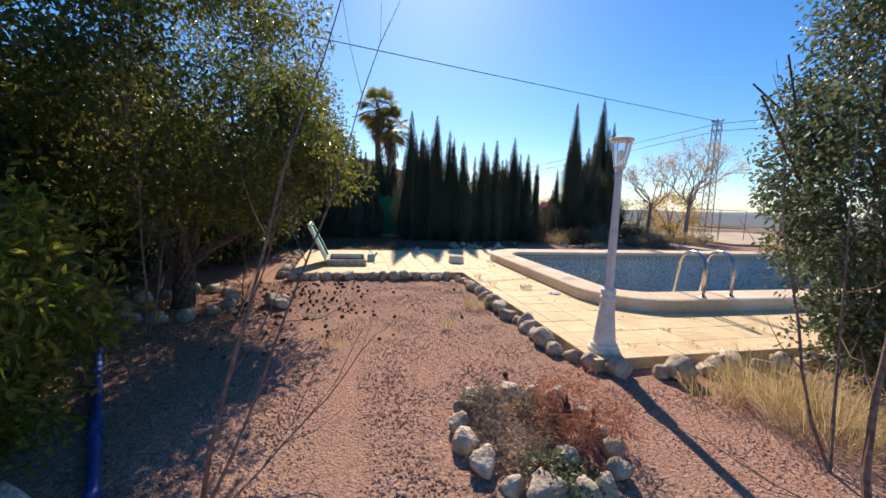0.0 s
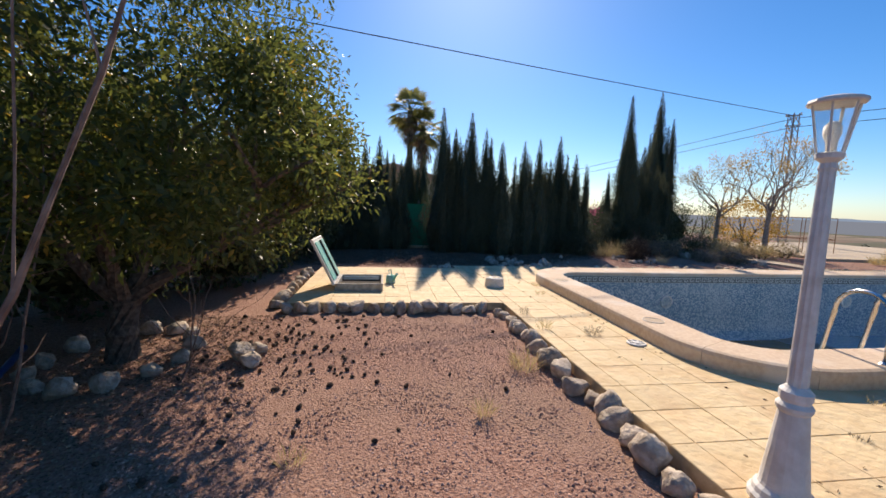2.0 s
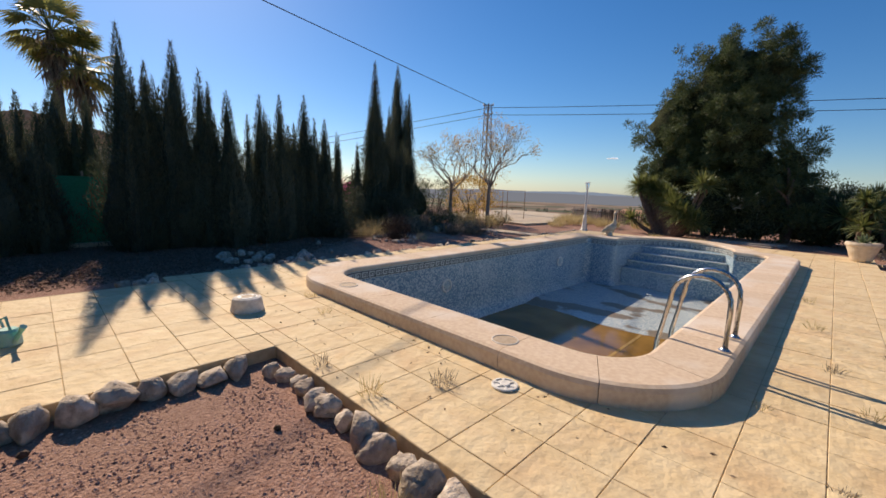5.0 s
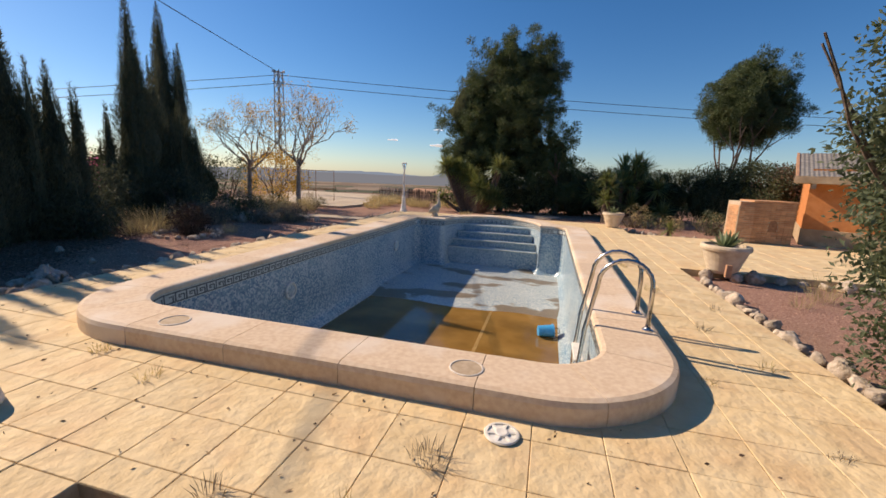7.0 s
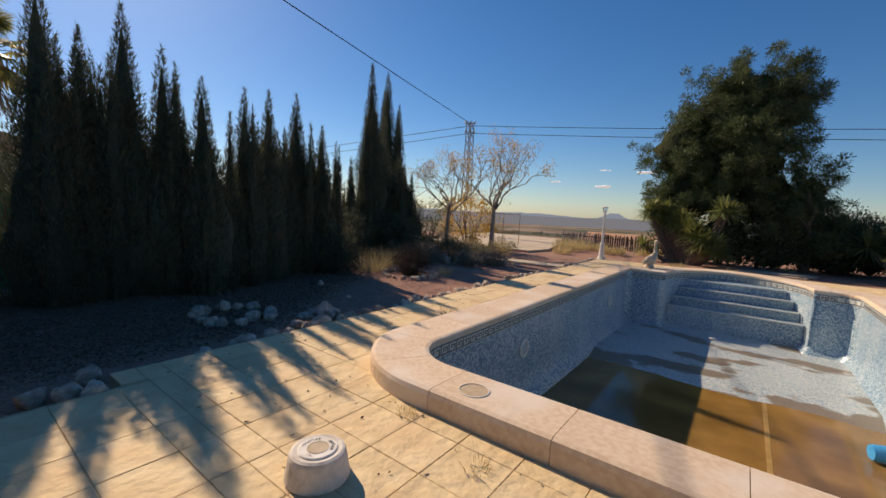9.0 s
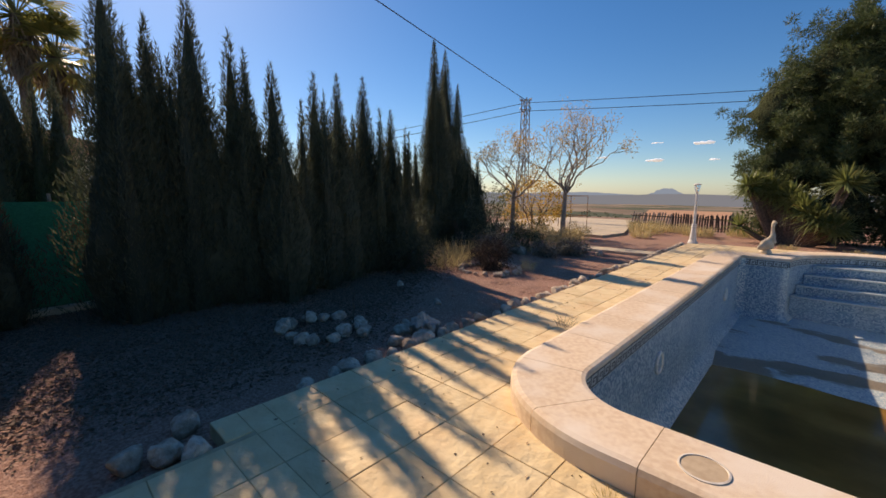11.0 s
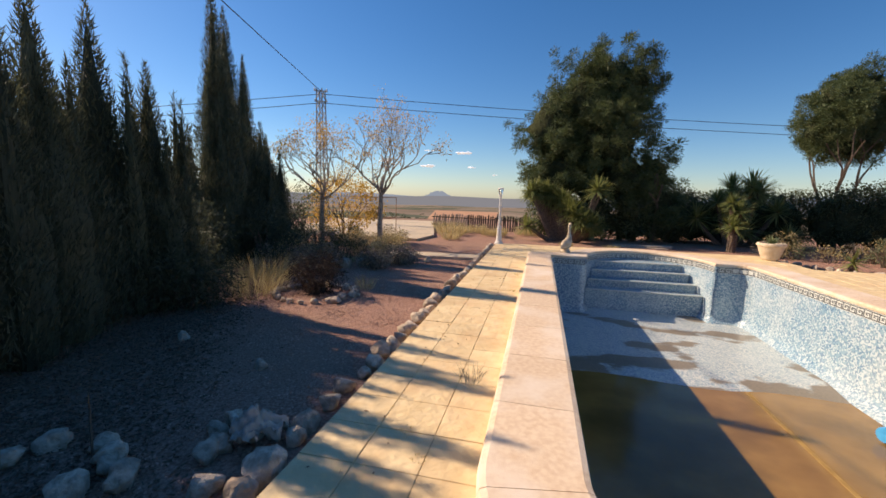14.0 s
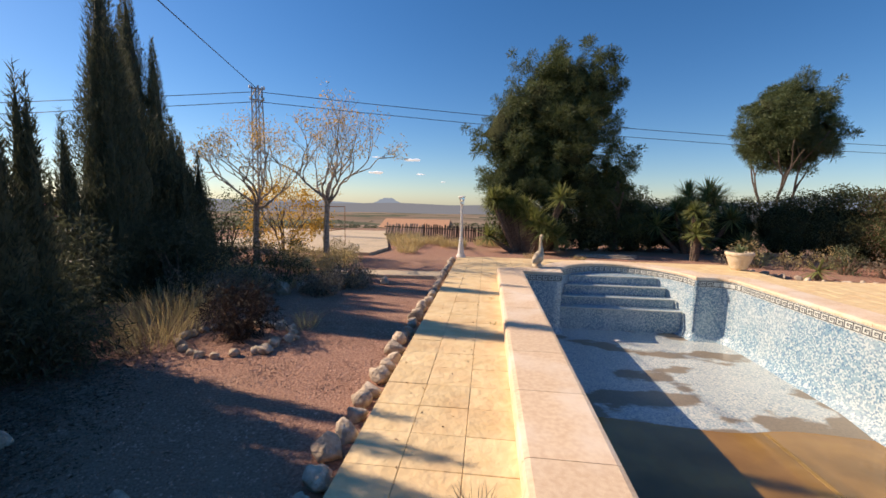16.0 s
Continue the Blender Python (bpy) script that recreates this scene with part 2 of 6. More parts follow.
M_INK = mat("dark_ink", (0.05, 0.05, 0.05), (0.09, 0.085, 0.08), scale=40, rough=0.8, bump=0)
M_LITTER = mat("leaf_litter", (0.20, 0.125, 0.08), (0.40, 0.28, 0.18), scale=20, rough=0.95, bump=0, island=0.5)

L_CYPRESS = leaf_mat("cypress_foliage", (0.042, 0.052, 0.034), (0.105, 0.118, 0.07), 0.22, 0.7)
L_LAUREL = leaf_mat("glossy_green_leaves", (0.045, 0.065, 0.022), (0.12, 0.14, 0.04), 0.52, 0.36, (0.34, 0.26, 0.06))
# Yellow-tipped leaves; colour also raised to stand in for sunlight on the shrub.
L_BRIGHT = leaf_mat("sun_brightened_leaves", (0.07, 0.095, 0.022), (0.22, 0.23, 0.045), 0.58, 0.36, (0.38, 0.38, 0.07))
L_OLIVE = leaf_mat("grey_green_leaves", (0.05, 0.075, 0.04), (0.14, 0.17, 0.095), 0.30, 0.5)
L_PINE = leaf_mat("pine_needles", (0.042, 0.068, 0.028), (0.11, 0.14, 0.056), 0.2, 0.6)
# Dark colour for solid cores: the inner shade of crowns, painted in.
L_SHADECORE = mat("painted_shade_core", (0.04, 0.045, 0.025), (0.06, 0.07, 0.035), scale=14, rough=0.95, bump=1.0, bscale=22, spec=0.05, bdist=0.08)
L_YUCCA = leaf_mat("yucca_blades", (0.10, 0.13, 0.045), (0.23, 0.26, 0.10), 0.3, 0.42, (0.30, 0.24, 0.12))
L_AGAVE = leaf_mat("agave_blades", (0.12, 0.17, 0.09), (0.23, 0.28, 0.15), 0.15, 0.5)
L_HEDGE = leaf_mat("hedge_leaves", (0.04, 0.052, 0.024), (0.095, 0.115, 0.05), 0.26, 0.5)
L_DRYHEDGE = leaf_mat("reddish_shrub_leaves", (0.10, 0.075, 0.05), (0.20, 0.13, 0.085), 0.25, 0.6)
L_DARKSPRIG = leaf_mat("blackened_sprigs", (0.022, 0.016, 0.013), (0.065, 0.045, 0.034), 0.1, 0.8)
L_YELLOW = leaf_mat("autumn_yellow_leaves", (0.32, 0.22, 0.05), (0.50, 0.36, 0.10), 0.45, 0.5)
L_DRY = leaf_mat("dry_grass_blades", (0.30, 0.25, 0.12), (0.52, 0.44, 0.24), 0.35, 0.7)
L_RUST = leaf_mat("rusty_dry_sprigs", (0.22, 0.10, 0.065), (0.40, 0.22, 0.14), 0.3, 0.7)
L_GREYPL = leaf_mat("grey_withered_sprigs", (0.14, 0.12, 0.09), (0.30, 0.26, 0.20), 0.2, 0.8)
L_PALM = leaf_mat("palm_fronds", (0.10, 0.12, 0.045), (0.24, 0.24, 0.09), 0.5, 0.5, (0.34, 0.26, 0.12))
L_PINK = leaf_mat("pink_blossom", (0.40, 0.08, 0.16), (0.62, 0.20, 0.30), 0.4, 0.6)
L_FIELD = leaf_mat("far_scrub", (0.08, 0.10, 0.06), (0.17, 0.17, 0.10), 0.1, 0.8)


# ---- mesh helpers ----
class Geo:
    def __init__(self):
        self.v, self.f = [], []

    def add(self, vs, fs):
        o = len(self.v)
        self.v += [tuple(p) for p in vs]
        self.f += [tuple(i + o for i in f) for f in fs]
        return self

    def box(self, x0, x1, y0, y1, z0, z1, bev=0.0):
        """A box; bev: chamfer of the upper edges."""
        b = bev
        vs = [(x0, y0, z0), (x1, y0, z0), (x1, y1, z0), (x0, y1, z0), (x0, y0, z1 - b), (x1, y0, z1 - b), (x1, y1, z1 - b), (x0, y1, z1 - b)]
        fs = [(3, 2, 1, 0), (0, 1, 5, 4), (1, 2, 6, 5), (2, 3, 7, 6), (3, 0, 4, 7)]
        if b:
            vs += [(x0 + b, y0 + b, z1), (x1 - b, y0 + b, z1), (x1 - b, y1 - b, z1), (x0 + b, y1 - b, z1)]
            fs += [(4, 5, 9, 8), (5, 6, 10, 9), (6, 7, 11, 10), (7, 4, 8, 11), (8, 9, 10, 11)]
        else:
            fs += [(4, 5, 6, 7)]
        return self.add(vs, fs)

    def tube(self, pts, radii, n=8):
        pts = [Vector(p) for p in pts]
        if not isinstance(radii, (list, tuple)):
            radii = [radii] * len(pts)
        o, up = len(self.v), Vector((0.13, 0.31, 0.94))
        for i, p in enumerate(pts):
            d = (pts[min(i + 1, len(pts) - 1)] - pts[max(i - 1, 0)]).normalized()
            if abs(d.dot(up)) > 0.97:
                up = Vector((0.94, 0.2, 0.1))
            a = d.cross(up).normalized()
            b = d.cross(a)
            up = b.cross(d)
            for k in range(n):
                q = 2 * math.pi * k / n
                self.v.append(tuple(p + (a * math.cos(q) + b * math.sin(q)) * radii[i]))
        for i in range(len(pts) - 1):
            for k in range(n):
                self.f.append((o + i * n + k, o + i * n + (k + 1) % n, o + (i + 1) * n + (k + 1) % n, o + (i + 1) * n + k))
        self.f.append(tuple(o + k for k in reversed(range(n))))
        self.f.append(tuple(o + (len(pts) - 1) * n + k for k in range(n)))
        return self

    def lathe(self, profile, n=24, c=(0, 0, 0), flute=0.0):
        o = len(self.v)
        for r, z in profile:
            for k in range(n):
                q = 2 * math.pi * k / n
                rr = r * (1 - flute * (k % 2))
                self.v.append((c[0] + rr * math.cos(q), c[1] + rr * math.sin(q), c[2] + z))
        for i in range(len(profile) - 1):
            for k in range(n):
                self.f.append((o + i * n + k, o + i * n + (k + 1) % n, o + (i + 1) * n + (k + 1) % n, o + (i + 1) * n + k))
        self.f.append(tuple(o + k for k in reversed(range(n))))
        self.f.append(tuple(o + (len(profile) - 1) * n + k for k in range(n)))
        return self

    def prism(self, poly, z0, z1):
        n = len(poly)
        vs = [(x, y, z0) for x, y in poly] + [(x, y, z1) for x, y in poly]
        fs = [tuple(reversed(range(n))), tuple(range(n, 2 * n))] + [(i, (i + 1) % n, n + (i + 1) % n, n + i) for i in range(n)]
        return self.add(vs, fs)

    def moved(self, m):
        self.v = [tuple(m @ Vector(p)) for p in self.v]
        return self

    def mesh(self, name, material, smooth=False):
        me = bpy.data.meshes.new(name)
        me.from_pydata(self.v, [], self.f)
        me.materials.append(material)
        if smooth:
            me.polygons.foreach_set("use_smooth", [True] * len(me.polygons))
        me.update()
        return me


def part(name, geo, material, parent=None, label="", smooth=False):
    """One mesh object, under a thing or part when given."""
    me = geo if isinstance(geo, bpy.types.Mesh) else geo.mesh(name, material, smooth)
    ob = new(name, me)
    ob.parent = parent
    if label:
        tagged(ob, label)
    return ob


def thing(name, label, category, group="", kind="", at=(0, 0, 0), rz=0):
    ob = new(name)
    ob.empty_display_size = 0.1
    ob.matrix_world = pose(*at, 0, 0, rz)
    return tagged(ob, label, category, group, kind)


def blades(P, D, length, width, droop=0.0, rng=None, needle=False):
    """Leaf quads, or needles of one triangle: P base points, D directions, lengths and widths as numbers or arrays."""
    n = len(P)
    D = D / np.maximum(np.linalg.norm(D, axis=1), 1e-6)[:, None]
    R = rng.normal(size=(n, 3))
    S = np.cross(D, R)
    S /= np.maximum(np.linalg.norm(S, axis=1), 1e-6)[:, None]
    length = np.broadcast_to(length, (n,))[:, None]
    width = np.broadcast_to(width, (n,))[:, None]
    mid, tip = P + D * length * 0.45, P + D * length
    tip = tip - np.array([0, 0, 1.0]) * droop * length
    corners = [P - S * width * 0.55, P + S * width * 0.55, tip] if needle else [P, mid + S * width / 2, tip, mid - S * width / 2]
    g = Geo()
    g.v = np.stack(corners, 1).reshape(-1, 3).tolist()
    g.f = np.arange(len(g.v)).reshape(n, len(corners)).tolist()
    return g


def merge(a, b):
    return a.add(b.v, b.f)


def rough_ball(rng, sub=2, squash=(1, 1, 0.7), amp=0.18, freq=1.6):
    bm = bmesh.new()
    bmesh.ops.create_icosphere(bm, subdivisions=sub, radius=1.0)
    off = Vector(rng.uniform(-50, 50, 3))
    for v in bm.verts:
        d = v.co.normalized()
        k = 1 + amp * noise.noise(d * freq + off) + amp * 0.5 * noise.noise(d * freq * 2.7 + off)
        v.co = Vector((d.x * squash[0], d.y * squash[1], d.z * squash[2])) * k
    return bm


def bm_mesh(bm, name, material, smooth=True):
    me = bpy.data.meshes.new(name)
    bm.to_mesh(me)
    bm.free()
    me.materials.append(material)
    if smooth:
        me.polygons.foreach_set("use_smooth", [True] * len(me.polygons))
    return me


def hillocks(x, y):
    return 0.035 * noise.noise(Vector((x * 0.5, y * 0.5, 3.0))) + 0.012 * noise.noise(Vector((x * 2.1, y * 2.1, 7.0)))


# ---- ground: one sheet from the garden to the horizon ----
GRAVEL_Z = -0.11


def ground_z(x, y):
    d = math.hypot(x, y - 5)
    z = GRAVEL_Z + hillocks(x, y)
    if d > 24:
        k = d - 24
        z -= 0.10 * k if k < 60 else 6.0 + (k - 60) * 0.055 if k < 400 else 24.7 + (k - 400) * 0.012
    if d > 60:
        z += min(1.0, (d - 60) / 300) * 5.0 * noise.noise(Vector((x * 0.006, y * 0.006, 1.0)))
    return max(z, -60.0)


def axis_steps():
    a = [0.0]
    step = 0.35
    while a[-1] < 4300:
        if a[-1] > 9:
            step *= 1.14
        a.append(a[-1] + step)
    return a


_p = axis_steps()
GX = sorted({round(-v, 3) for v in _p} | {round(v, 3) for v in _p})
GY = [round(v + 4.0, 3) for v in GX]


def in_pool(x, y, grow=0.0):
    if y < 2.07 and (x > 1.95 or x < -1.35):
        return math.hypot(x - (1.95 if x > 0 else -1.35), y - 2.07) < 0.5 + grow
    if -1.9 - grow < x < 2.4 + grow and 1.6 - grow < y < 10.1 + grow:
        return True
    return y >= 10.0 and ((x - 0.4) / (1.35 + grow)) ** 2 + ((y - 10.1) / (1.6 + grow)) ** 2 < 1


g = Geo()
g.v = [(x, y, ground_z(x, y)) for y in GY for x in GX]
nx = len(GX)
for j in range(len(GY) - 1):
    for i in range(nx - 1):
        cx, cy = (GX[i] + GX[i + 1]) / 2, (GY[j] + GY[j + 1]) / 2
        if -2.3 < cx < 2.8 and 1.35 < cy < 11.9:
            continue
        g.f.append((j * nx + i, j * nx + i + 1, (j + 1) * nx + i + 1, (j + 1) * nx + i))


def ground_mat():
    m = M_GRAVEL
    t = m.node_tree
    N, L = t.nodes.new, t.links.new
    b = t.nodes["Principled BSDF"]
    src = b.inputs["Base Color"].links[0].from_socket
    geo = N("ShaderNodeNewGeometry")
    ln = N("ShaderNodeVectorMath")
    ln.operation = "LENGTH"
    L(geo.outputs["Position"], ln.inputs[0])
    mr = N("ShaderNodeMapRange")
    mr.inputs["From Min"].default_value, mr.inputs["From Max"].default_value = 22, 42
    L(ln.outputs["Value"], mr.inputs["Value"])
    v = N("ShaderNodeTexVoronoi")
    v.inputs["Scale"].default_value = 0.011
    L(geo.outputs["Position"], v.inputs["Vector"])
    sp = N("ShaderNodeSeparateColor")
    L(v.outputs["Color"], sp.inputs[0])
    r = N("ShaderNodeValToRGB")
    r.color_ramp.interpolation = "CONSTANT"
    e = r.color_ramp.elements
    e[0].color, e[1].color = (0.23, 0.175, 0.125, 1), (0.09, 0.10, 0.06, 1)
    e[1].position = 0.28
    for pos, c in ((0.5, (0.29, 0.22, 0.155, 1)), (0.68, (0.13, 0.125, 0.08, 1)), (0.84, (0.21, 0.15, 0.105, 1))):
        k = e.new(pos)
        k.color = c
    L(sp.outputs[0], r.inputs[0])
    mx = N("ShaderNodeMix")
    mx.data_type = "RGBA"
    L(mr.outputs[0], mx.inputs["Factor"])
    L(src, mx.inputs["A"])
    L(r.outputs[0], mx.inputs["B"])
    L(mx.outputs["Result"], b.inputs["Base Color"])


ground_mat()
tagged(part("ground", g, M_GRAVEL, smooth=True), "reddish gravel garden ground running out to a wide dry plain", "ground", kind="structure")

# ---- deck ----
DX, DY = 0.388, 0.379
X_LINE, Y_LINE = -2.715, 3.586
DECK = [(-3.46, 4.2, 0.0, 13.3), (-3.15, 0.0, -3.05, 0.0), (-3.46, -3.15, -0.17, 0.0), (4.2, 11.2, 6.45, 11.1)]
deck = thing("deck", "yellow stamped concrete paving around the pool", "paving", kind="structure")
g = Geo()
g.box(-3.46, -2.15, 0.0, 13.3, -0.13, -0.007).box(-2.15, 2.7, 0.0, 1.3, -0.13, -0.007).box(2.7, 4.2, 0.0, 13.3, -0.13, -0.007)
g.box(2.44, 2.7, 1.3, 1.8, -0.13, -0.009).box(-2.15, -1.84, 1.3, 1.8, -0.13, -0.009)
g.box(-2.15, -1.2, 10.35, 13.3, -0.13, -0.007).box(-1.2, 2.0, 11.95, 13.3, -0.13, -0.007).box(2.0, 2.7, 10.35, 13.3, -0.13, -0.007)
g.box(-3.15, 0.0, -3.05, 0.0, -0.13, -0.007).box(-3.46, -3.15, -0.17, 0.0, -0.13, -0.007).box(4.2, 11.2, 6.45, 11.1, -0.13, -0.007)
part("deck_slab", g, M_GROUT, deck, "sand-coloured slab with open joints")
TILES = []
for x0, x1, y0, y1 in DECK:
    i0, i1 = math.floor((x0 - X_LINE) / DX), math.ceil((x1 - X_LINE) / DX)
    j0, j1 = math.floor((y0 - Y_LINE) / DY), math.ceil((y1 - Y_LINE) / DY)
    for i in range(i0, i1):
        for j in range(j0, j1):
            a, b = max(x0, X_LINE + i * DX), min(x1, X_LINE + (i + 1) * DX)
            c, d = max(y0, Y_LINE + j * DY), min(y1, Y_LINE + (j + 1) * DY)
            if b - a < 0.05 or d - c < 0.05:
                continue
            if any(in_pool(px, py) for px in (a, b) for py in (c, d)):
                continue
            TILES.append((a, b, c, d))

# ---- pool outline: inner edge and outer edge, clockwise from the near side ----
INNER, OUTER = [], []


def corner(cx, cy, a0, a1, ri, rox, roy, n=22):
    for k in range(n + 1):
        q = radians(a0 + (a1 - a0) * k / n)
        INNER.append((cx + ri * math.cos(q), cy + ri * math.sin(q)))
        OUTER.append((cx + rox * math.cos(q), cy + roy * math.sin(q)))


def straight(p, q, po, qo, n):
    for k in range(1, n):
        t = k / n
        INNER.append((p[0] + (q[0] - p[0]) * t, p[1] + (q[1] - p[1]) * t))
        OUTER.append((po[0] + (qo[0] - po[0]) * t, po[1] + (qo[1] - po[1]) * t))


straight((-1.35, 1.61), (1.95, 1.61), (-1.35, 1.10), (1.95, 1.10), 18)
corner(1.95, 2.07, -90, 0, 0.46, 0.99, 0.97)
straight((2.41, 2.07), (2.41, 9.8), (2.94, 2.07), (2.96, 10.1), 36)
corner(2.11, 9.8, 0, 90, 0.3, 0.85, 0.85, 6)
straight((2.11, 10.1), (1.75, 10.1), (2.11, 10.65), (2.0, 10.65), 3)
for k in range(33):
    q = math.pi * k / 32
    INNER.append((0.4 + 1.35 * math.cos(q), 10.1 + 1.6 * math.sin(q)))
    OUTER.append((0.4 + 1.85 * math.cos(q), max(10.65, 10.1 + 2.1 * math.sin(q))))
straight((-0.95, 10.1), (-1.80, 10.1), (-1.3, 10.65), (-1.9, 10.62), 5)
INNER.append((-1.80, 10.1)), OUTER.append((-2.36, 10.4))
straight((-1.80, 10.1), (-1.81, 2.07), (-2.36, 10.1), (-2.38, 2.07), 38)
corner(-1.35, 2.07, 180, 270, 0.46, 1.03, 0.97)
NP_ = len(INNER)
ARC = [0.0]
for i in range(NP_):
    p, q = INNER[i], INNER[(i + 1) % NP_]
    ARC.append(ARC[-1] + math.hypot(q[0] - p[0], q[1] - p[1]))


def inner_at(s):
    s %= ARC[-1]
    i = max(0, min(NP_ - 1, int(np.searchsorted(ARC, s)) - 1))
    w = (s - ARC[i]) / max(ARC[i + 1] - ARC[i], 1e-9)
    p, q = INNER[i], INNER[(i + 1) % NP_]
    return (p[0] + (q[0] - p[0]) * w, p[1] + (q[1] - p[1]) * w), (OUTER[i][0] - p[0], OUTER[i][1] - p[1])


COP_Z = 0.165
pool = thing("swimming_pool", "half-empty swimming pool lined in blue mosaic", "swimming pool", kind="structure")


def floor_z(y):
    return -1.2 if y > 7.2 else -1.2 - (7.2 - y) * 0.085


# walls
g = Geo()
ZS = [0.11, -0.03, -0.4, -0.8, -1.05, -1.15, -1.24, -1.75]
INSET = [0.03, 0.03, 0.03, 0.03, 0.02, -0.03, -0.14, -0.2]
for i in range(NP_):
    p, o = INNER[i], OUTER[i]
    dx, dy = o[0] - p[0], o[1] - p[1]
    l_ = math.hypot(dx, dy)
    for z, s in zip(ZS, INSET):
        g.v.append((p[0] + dx / l_ * s, p[1] + dy / l_ * s, z))
nz = len(ZS)
for i in range(NP_):
    j = (i + 1) % NP_
    for k in range(nz - 1):
        g.f.append((i * nz + k, i * nz + k + 1, j * nz + k + 1, j * nz + k))
part("pool_wall", g, M_MOSAIC, pool, "blue and white mosaic pool wall", smooth=True)
g = Geo()
FX, FY = np.linspace(-2.1, 2.6, 48), np.linspace(1.4, 11.9, 106)
g.v = [(x, y, floor_z(y) + 0.02 * noise.noise(Vector((x * 0.8, y * 0.8, 0)))) for y in FY for x in FX]
for j in range(105):
    for i in range(47):
        g.f.append((j * 48 + i, j * 48 + i + 1, (j + 1) * 48 + i + 1, (j + 1) * 48 + i))
part("pool_floor", g, M_FLOORMOS, pool, "pale mosaic pool floor with brown dried mud", smooth=True)
g = Geo()
g.v = [(-2.0, 1.5, -1.245), (2.5, 1.5, -1.245), (2.5, 7.6, -1.245), (-2.0, 7.6, -1.245)]
g.f = [(0, 1, 2, 3)]
part("pool_water", g, M_WATER, pool, "shallow murky brown water")
part("floor_ridge", Geo().box(0.965, 1.02, 1.75, 6.6, -1.30, -1.2425, 0.002), M_MUD, pool, "muddy ridge along the floor breaking the water")
# steps in the bay
for k, (yf, z) in enumerate(((10.45, -0.69), (10.68, -0.48), (10.93, -0.27), (11.16, -0.08))):
    poly = []
    for a in range(61):
        q = math.pi * a / 60
        x, y = 0.4 + 1.365 * math.cos(q), 10.1 + 1.615 * math.sin(q)
        if y >= yf:
            poly.append((x, y))
    st = part("step", Geo().prism(poly, -1.3, z), M_MOSAIC, pool, "blue mosaic pool step with a white nosing")
    xs = [p[0] for p in poly]
    part("nosing", Geo().box(min(xs) + 0.02, max(xs) - 0.02, yf - 0.012, yf + 0.05, z - 0.02, z + 0.006), M_KEYBASE, st, "white tile nosing")
# key frieze
band, key = Geo(), Geo()
U = 0.135
nu = int(ARC[-1] / U)
for u in range(nu):
    s0 = u * ARC[-1] / nu

    def pt(du, z, lift):
        (x, y), (ox, oy) = inner_at(s0 + du)
        l_ = math.hypot(ox, oy)
        return (x + ox / l_ * (0.03 - lift), y + oy / l_ * (0.03 - lift), z)

    w = ARC[-1] / nu
    band.add([pt(0, -0.055, 0.004), pt(w, -0.055, 0.004), pt(w, 0.085, 0.004), pt(0, 0.085, 0.004)], [(0, 1, 2, 3)])
    for a, b, z0, z1 in ((0, 1, 0.058, 0.074), (0, 1, -0.044, -0.028), (0.02, 0.16, -0.028, 0.036), (0.16, 0.62, 0.020, 0.036), (0.48, 0.62, -0.006, 0.020), (0.32, 0.48, -0.006, 0.008), (0.80, 0.94, -0.028, 0.058)):
        key.add([pt(a * w, z0, 0.007), pt(b * w, z0, 0.007), pt(b * w, z1, 0.007), pt(a * w, z1, 0.007)], [(0, 1, 2, 3)])
fr = part("frieze_band", band, M_KEYBASE, pool, "pale tile band under the coping")
part("key_pattern", key, M_KEY, fr, "dark meander key pattern")
# coping stones
cum = [0.0]
for i in range(NP_):
    p, q = OUTER[i], OUTER[(i + 1) % NP_]
    a, b = INNER[i], INNER[(i + 1) % NP_]
    cum.append(cum[-1] + max(math.hypot(q[0] - p[0], q[1] - p[1]), math.hypot(b[0] - a[0], b[1] - a[1])))
coping = thing("pool_coping", "pinkish cast-stone coping raised around the pool rim", "coping", kind="structure")


def coping_piece(idx):
    g = Geo()
    rows = []
    for n_, i in enumerate(idx):
        p, o = Vector((*INNER[i % NP_], 0)), Vector((*OUTER[i % NP_], 0))
        if n_ == 0 or n_ == len(idx) - 1:
            i2 = idx[1] if n_ == 0 else idx[-2]
            p2, o2 = Vector((*INNER[i2 % NP_], 0)), Vector((*OUTER[i2 % NP_], 0))
            if (p2 - p).length > 1e-4:
                p = p + (p2 - p).normalized() * 0.0025
            if (o2 - o).length > 1e-4:
                o = o + (o2 - o).normalized() * 0.0025
        d = (o - p).normalized()
        prof = [(o + d * 0.0, -0.02), (o, COP_Z - 0.045), (o - d * 0.012, COP_Z - 0.012), (o - d * 0.045, COP_Z), (p + d * 0.04, COP_Z - 0.004), (p + d * 0.008, COP_Z - 0.014), (p, COP_Z - 0.035), (p + d * 0.006, COP_Z - 0.07), (p + d * 0.06, COP_Z - 0.075)]
        rows.append([(v.x, v.y, z) for v, z in prof])
    m = len(rows[0])
    g.v = [v for r in rows for v in r]
    for r in range(len(rows) - 1):
        for k in range(m):
            a, b = r * m + k, r * m + (k + 1) % m
            g.f.append((a, a + m, b + m, b))
    g.f.append(tuple(range(m)))
    g.f.append(tuple(reversed([(len(rows) - 1) * m + k for k in range(m)])))
    return g


marks, nxt = [0], 0.84
for i in range(1, NP_):
    if cum[i] >= nxt:
        marks.append(i)
        nxt = cum[i] + 0.78
if cum[NP_] - cum[marks[-1]] < 0.4:
    marks.pop()
marks.append(NP_)
for a, b in zip(marks, marks[1:]):
    part("coping_stone", coping_piece(list(range(a, b + 1))), M_COPING, coping)

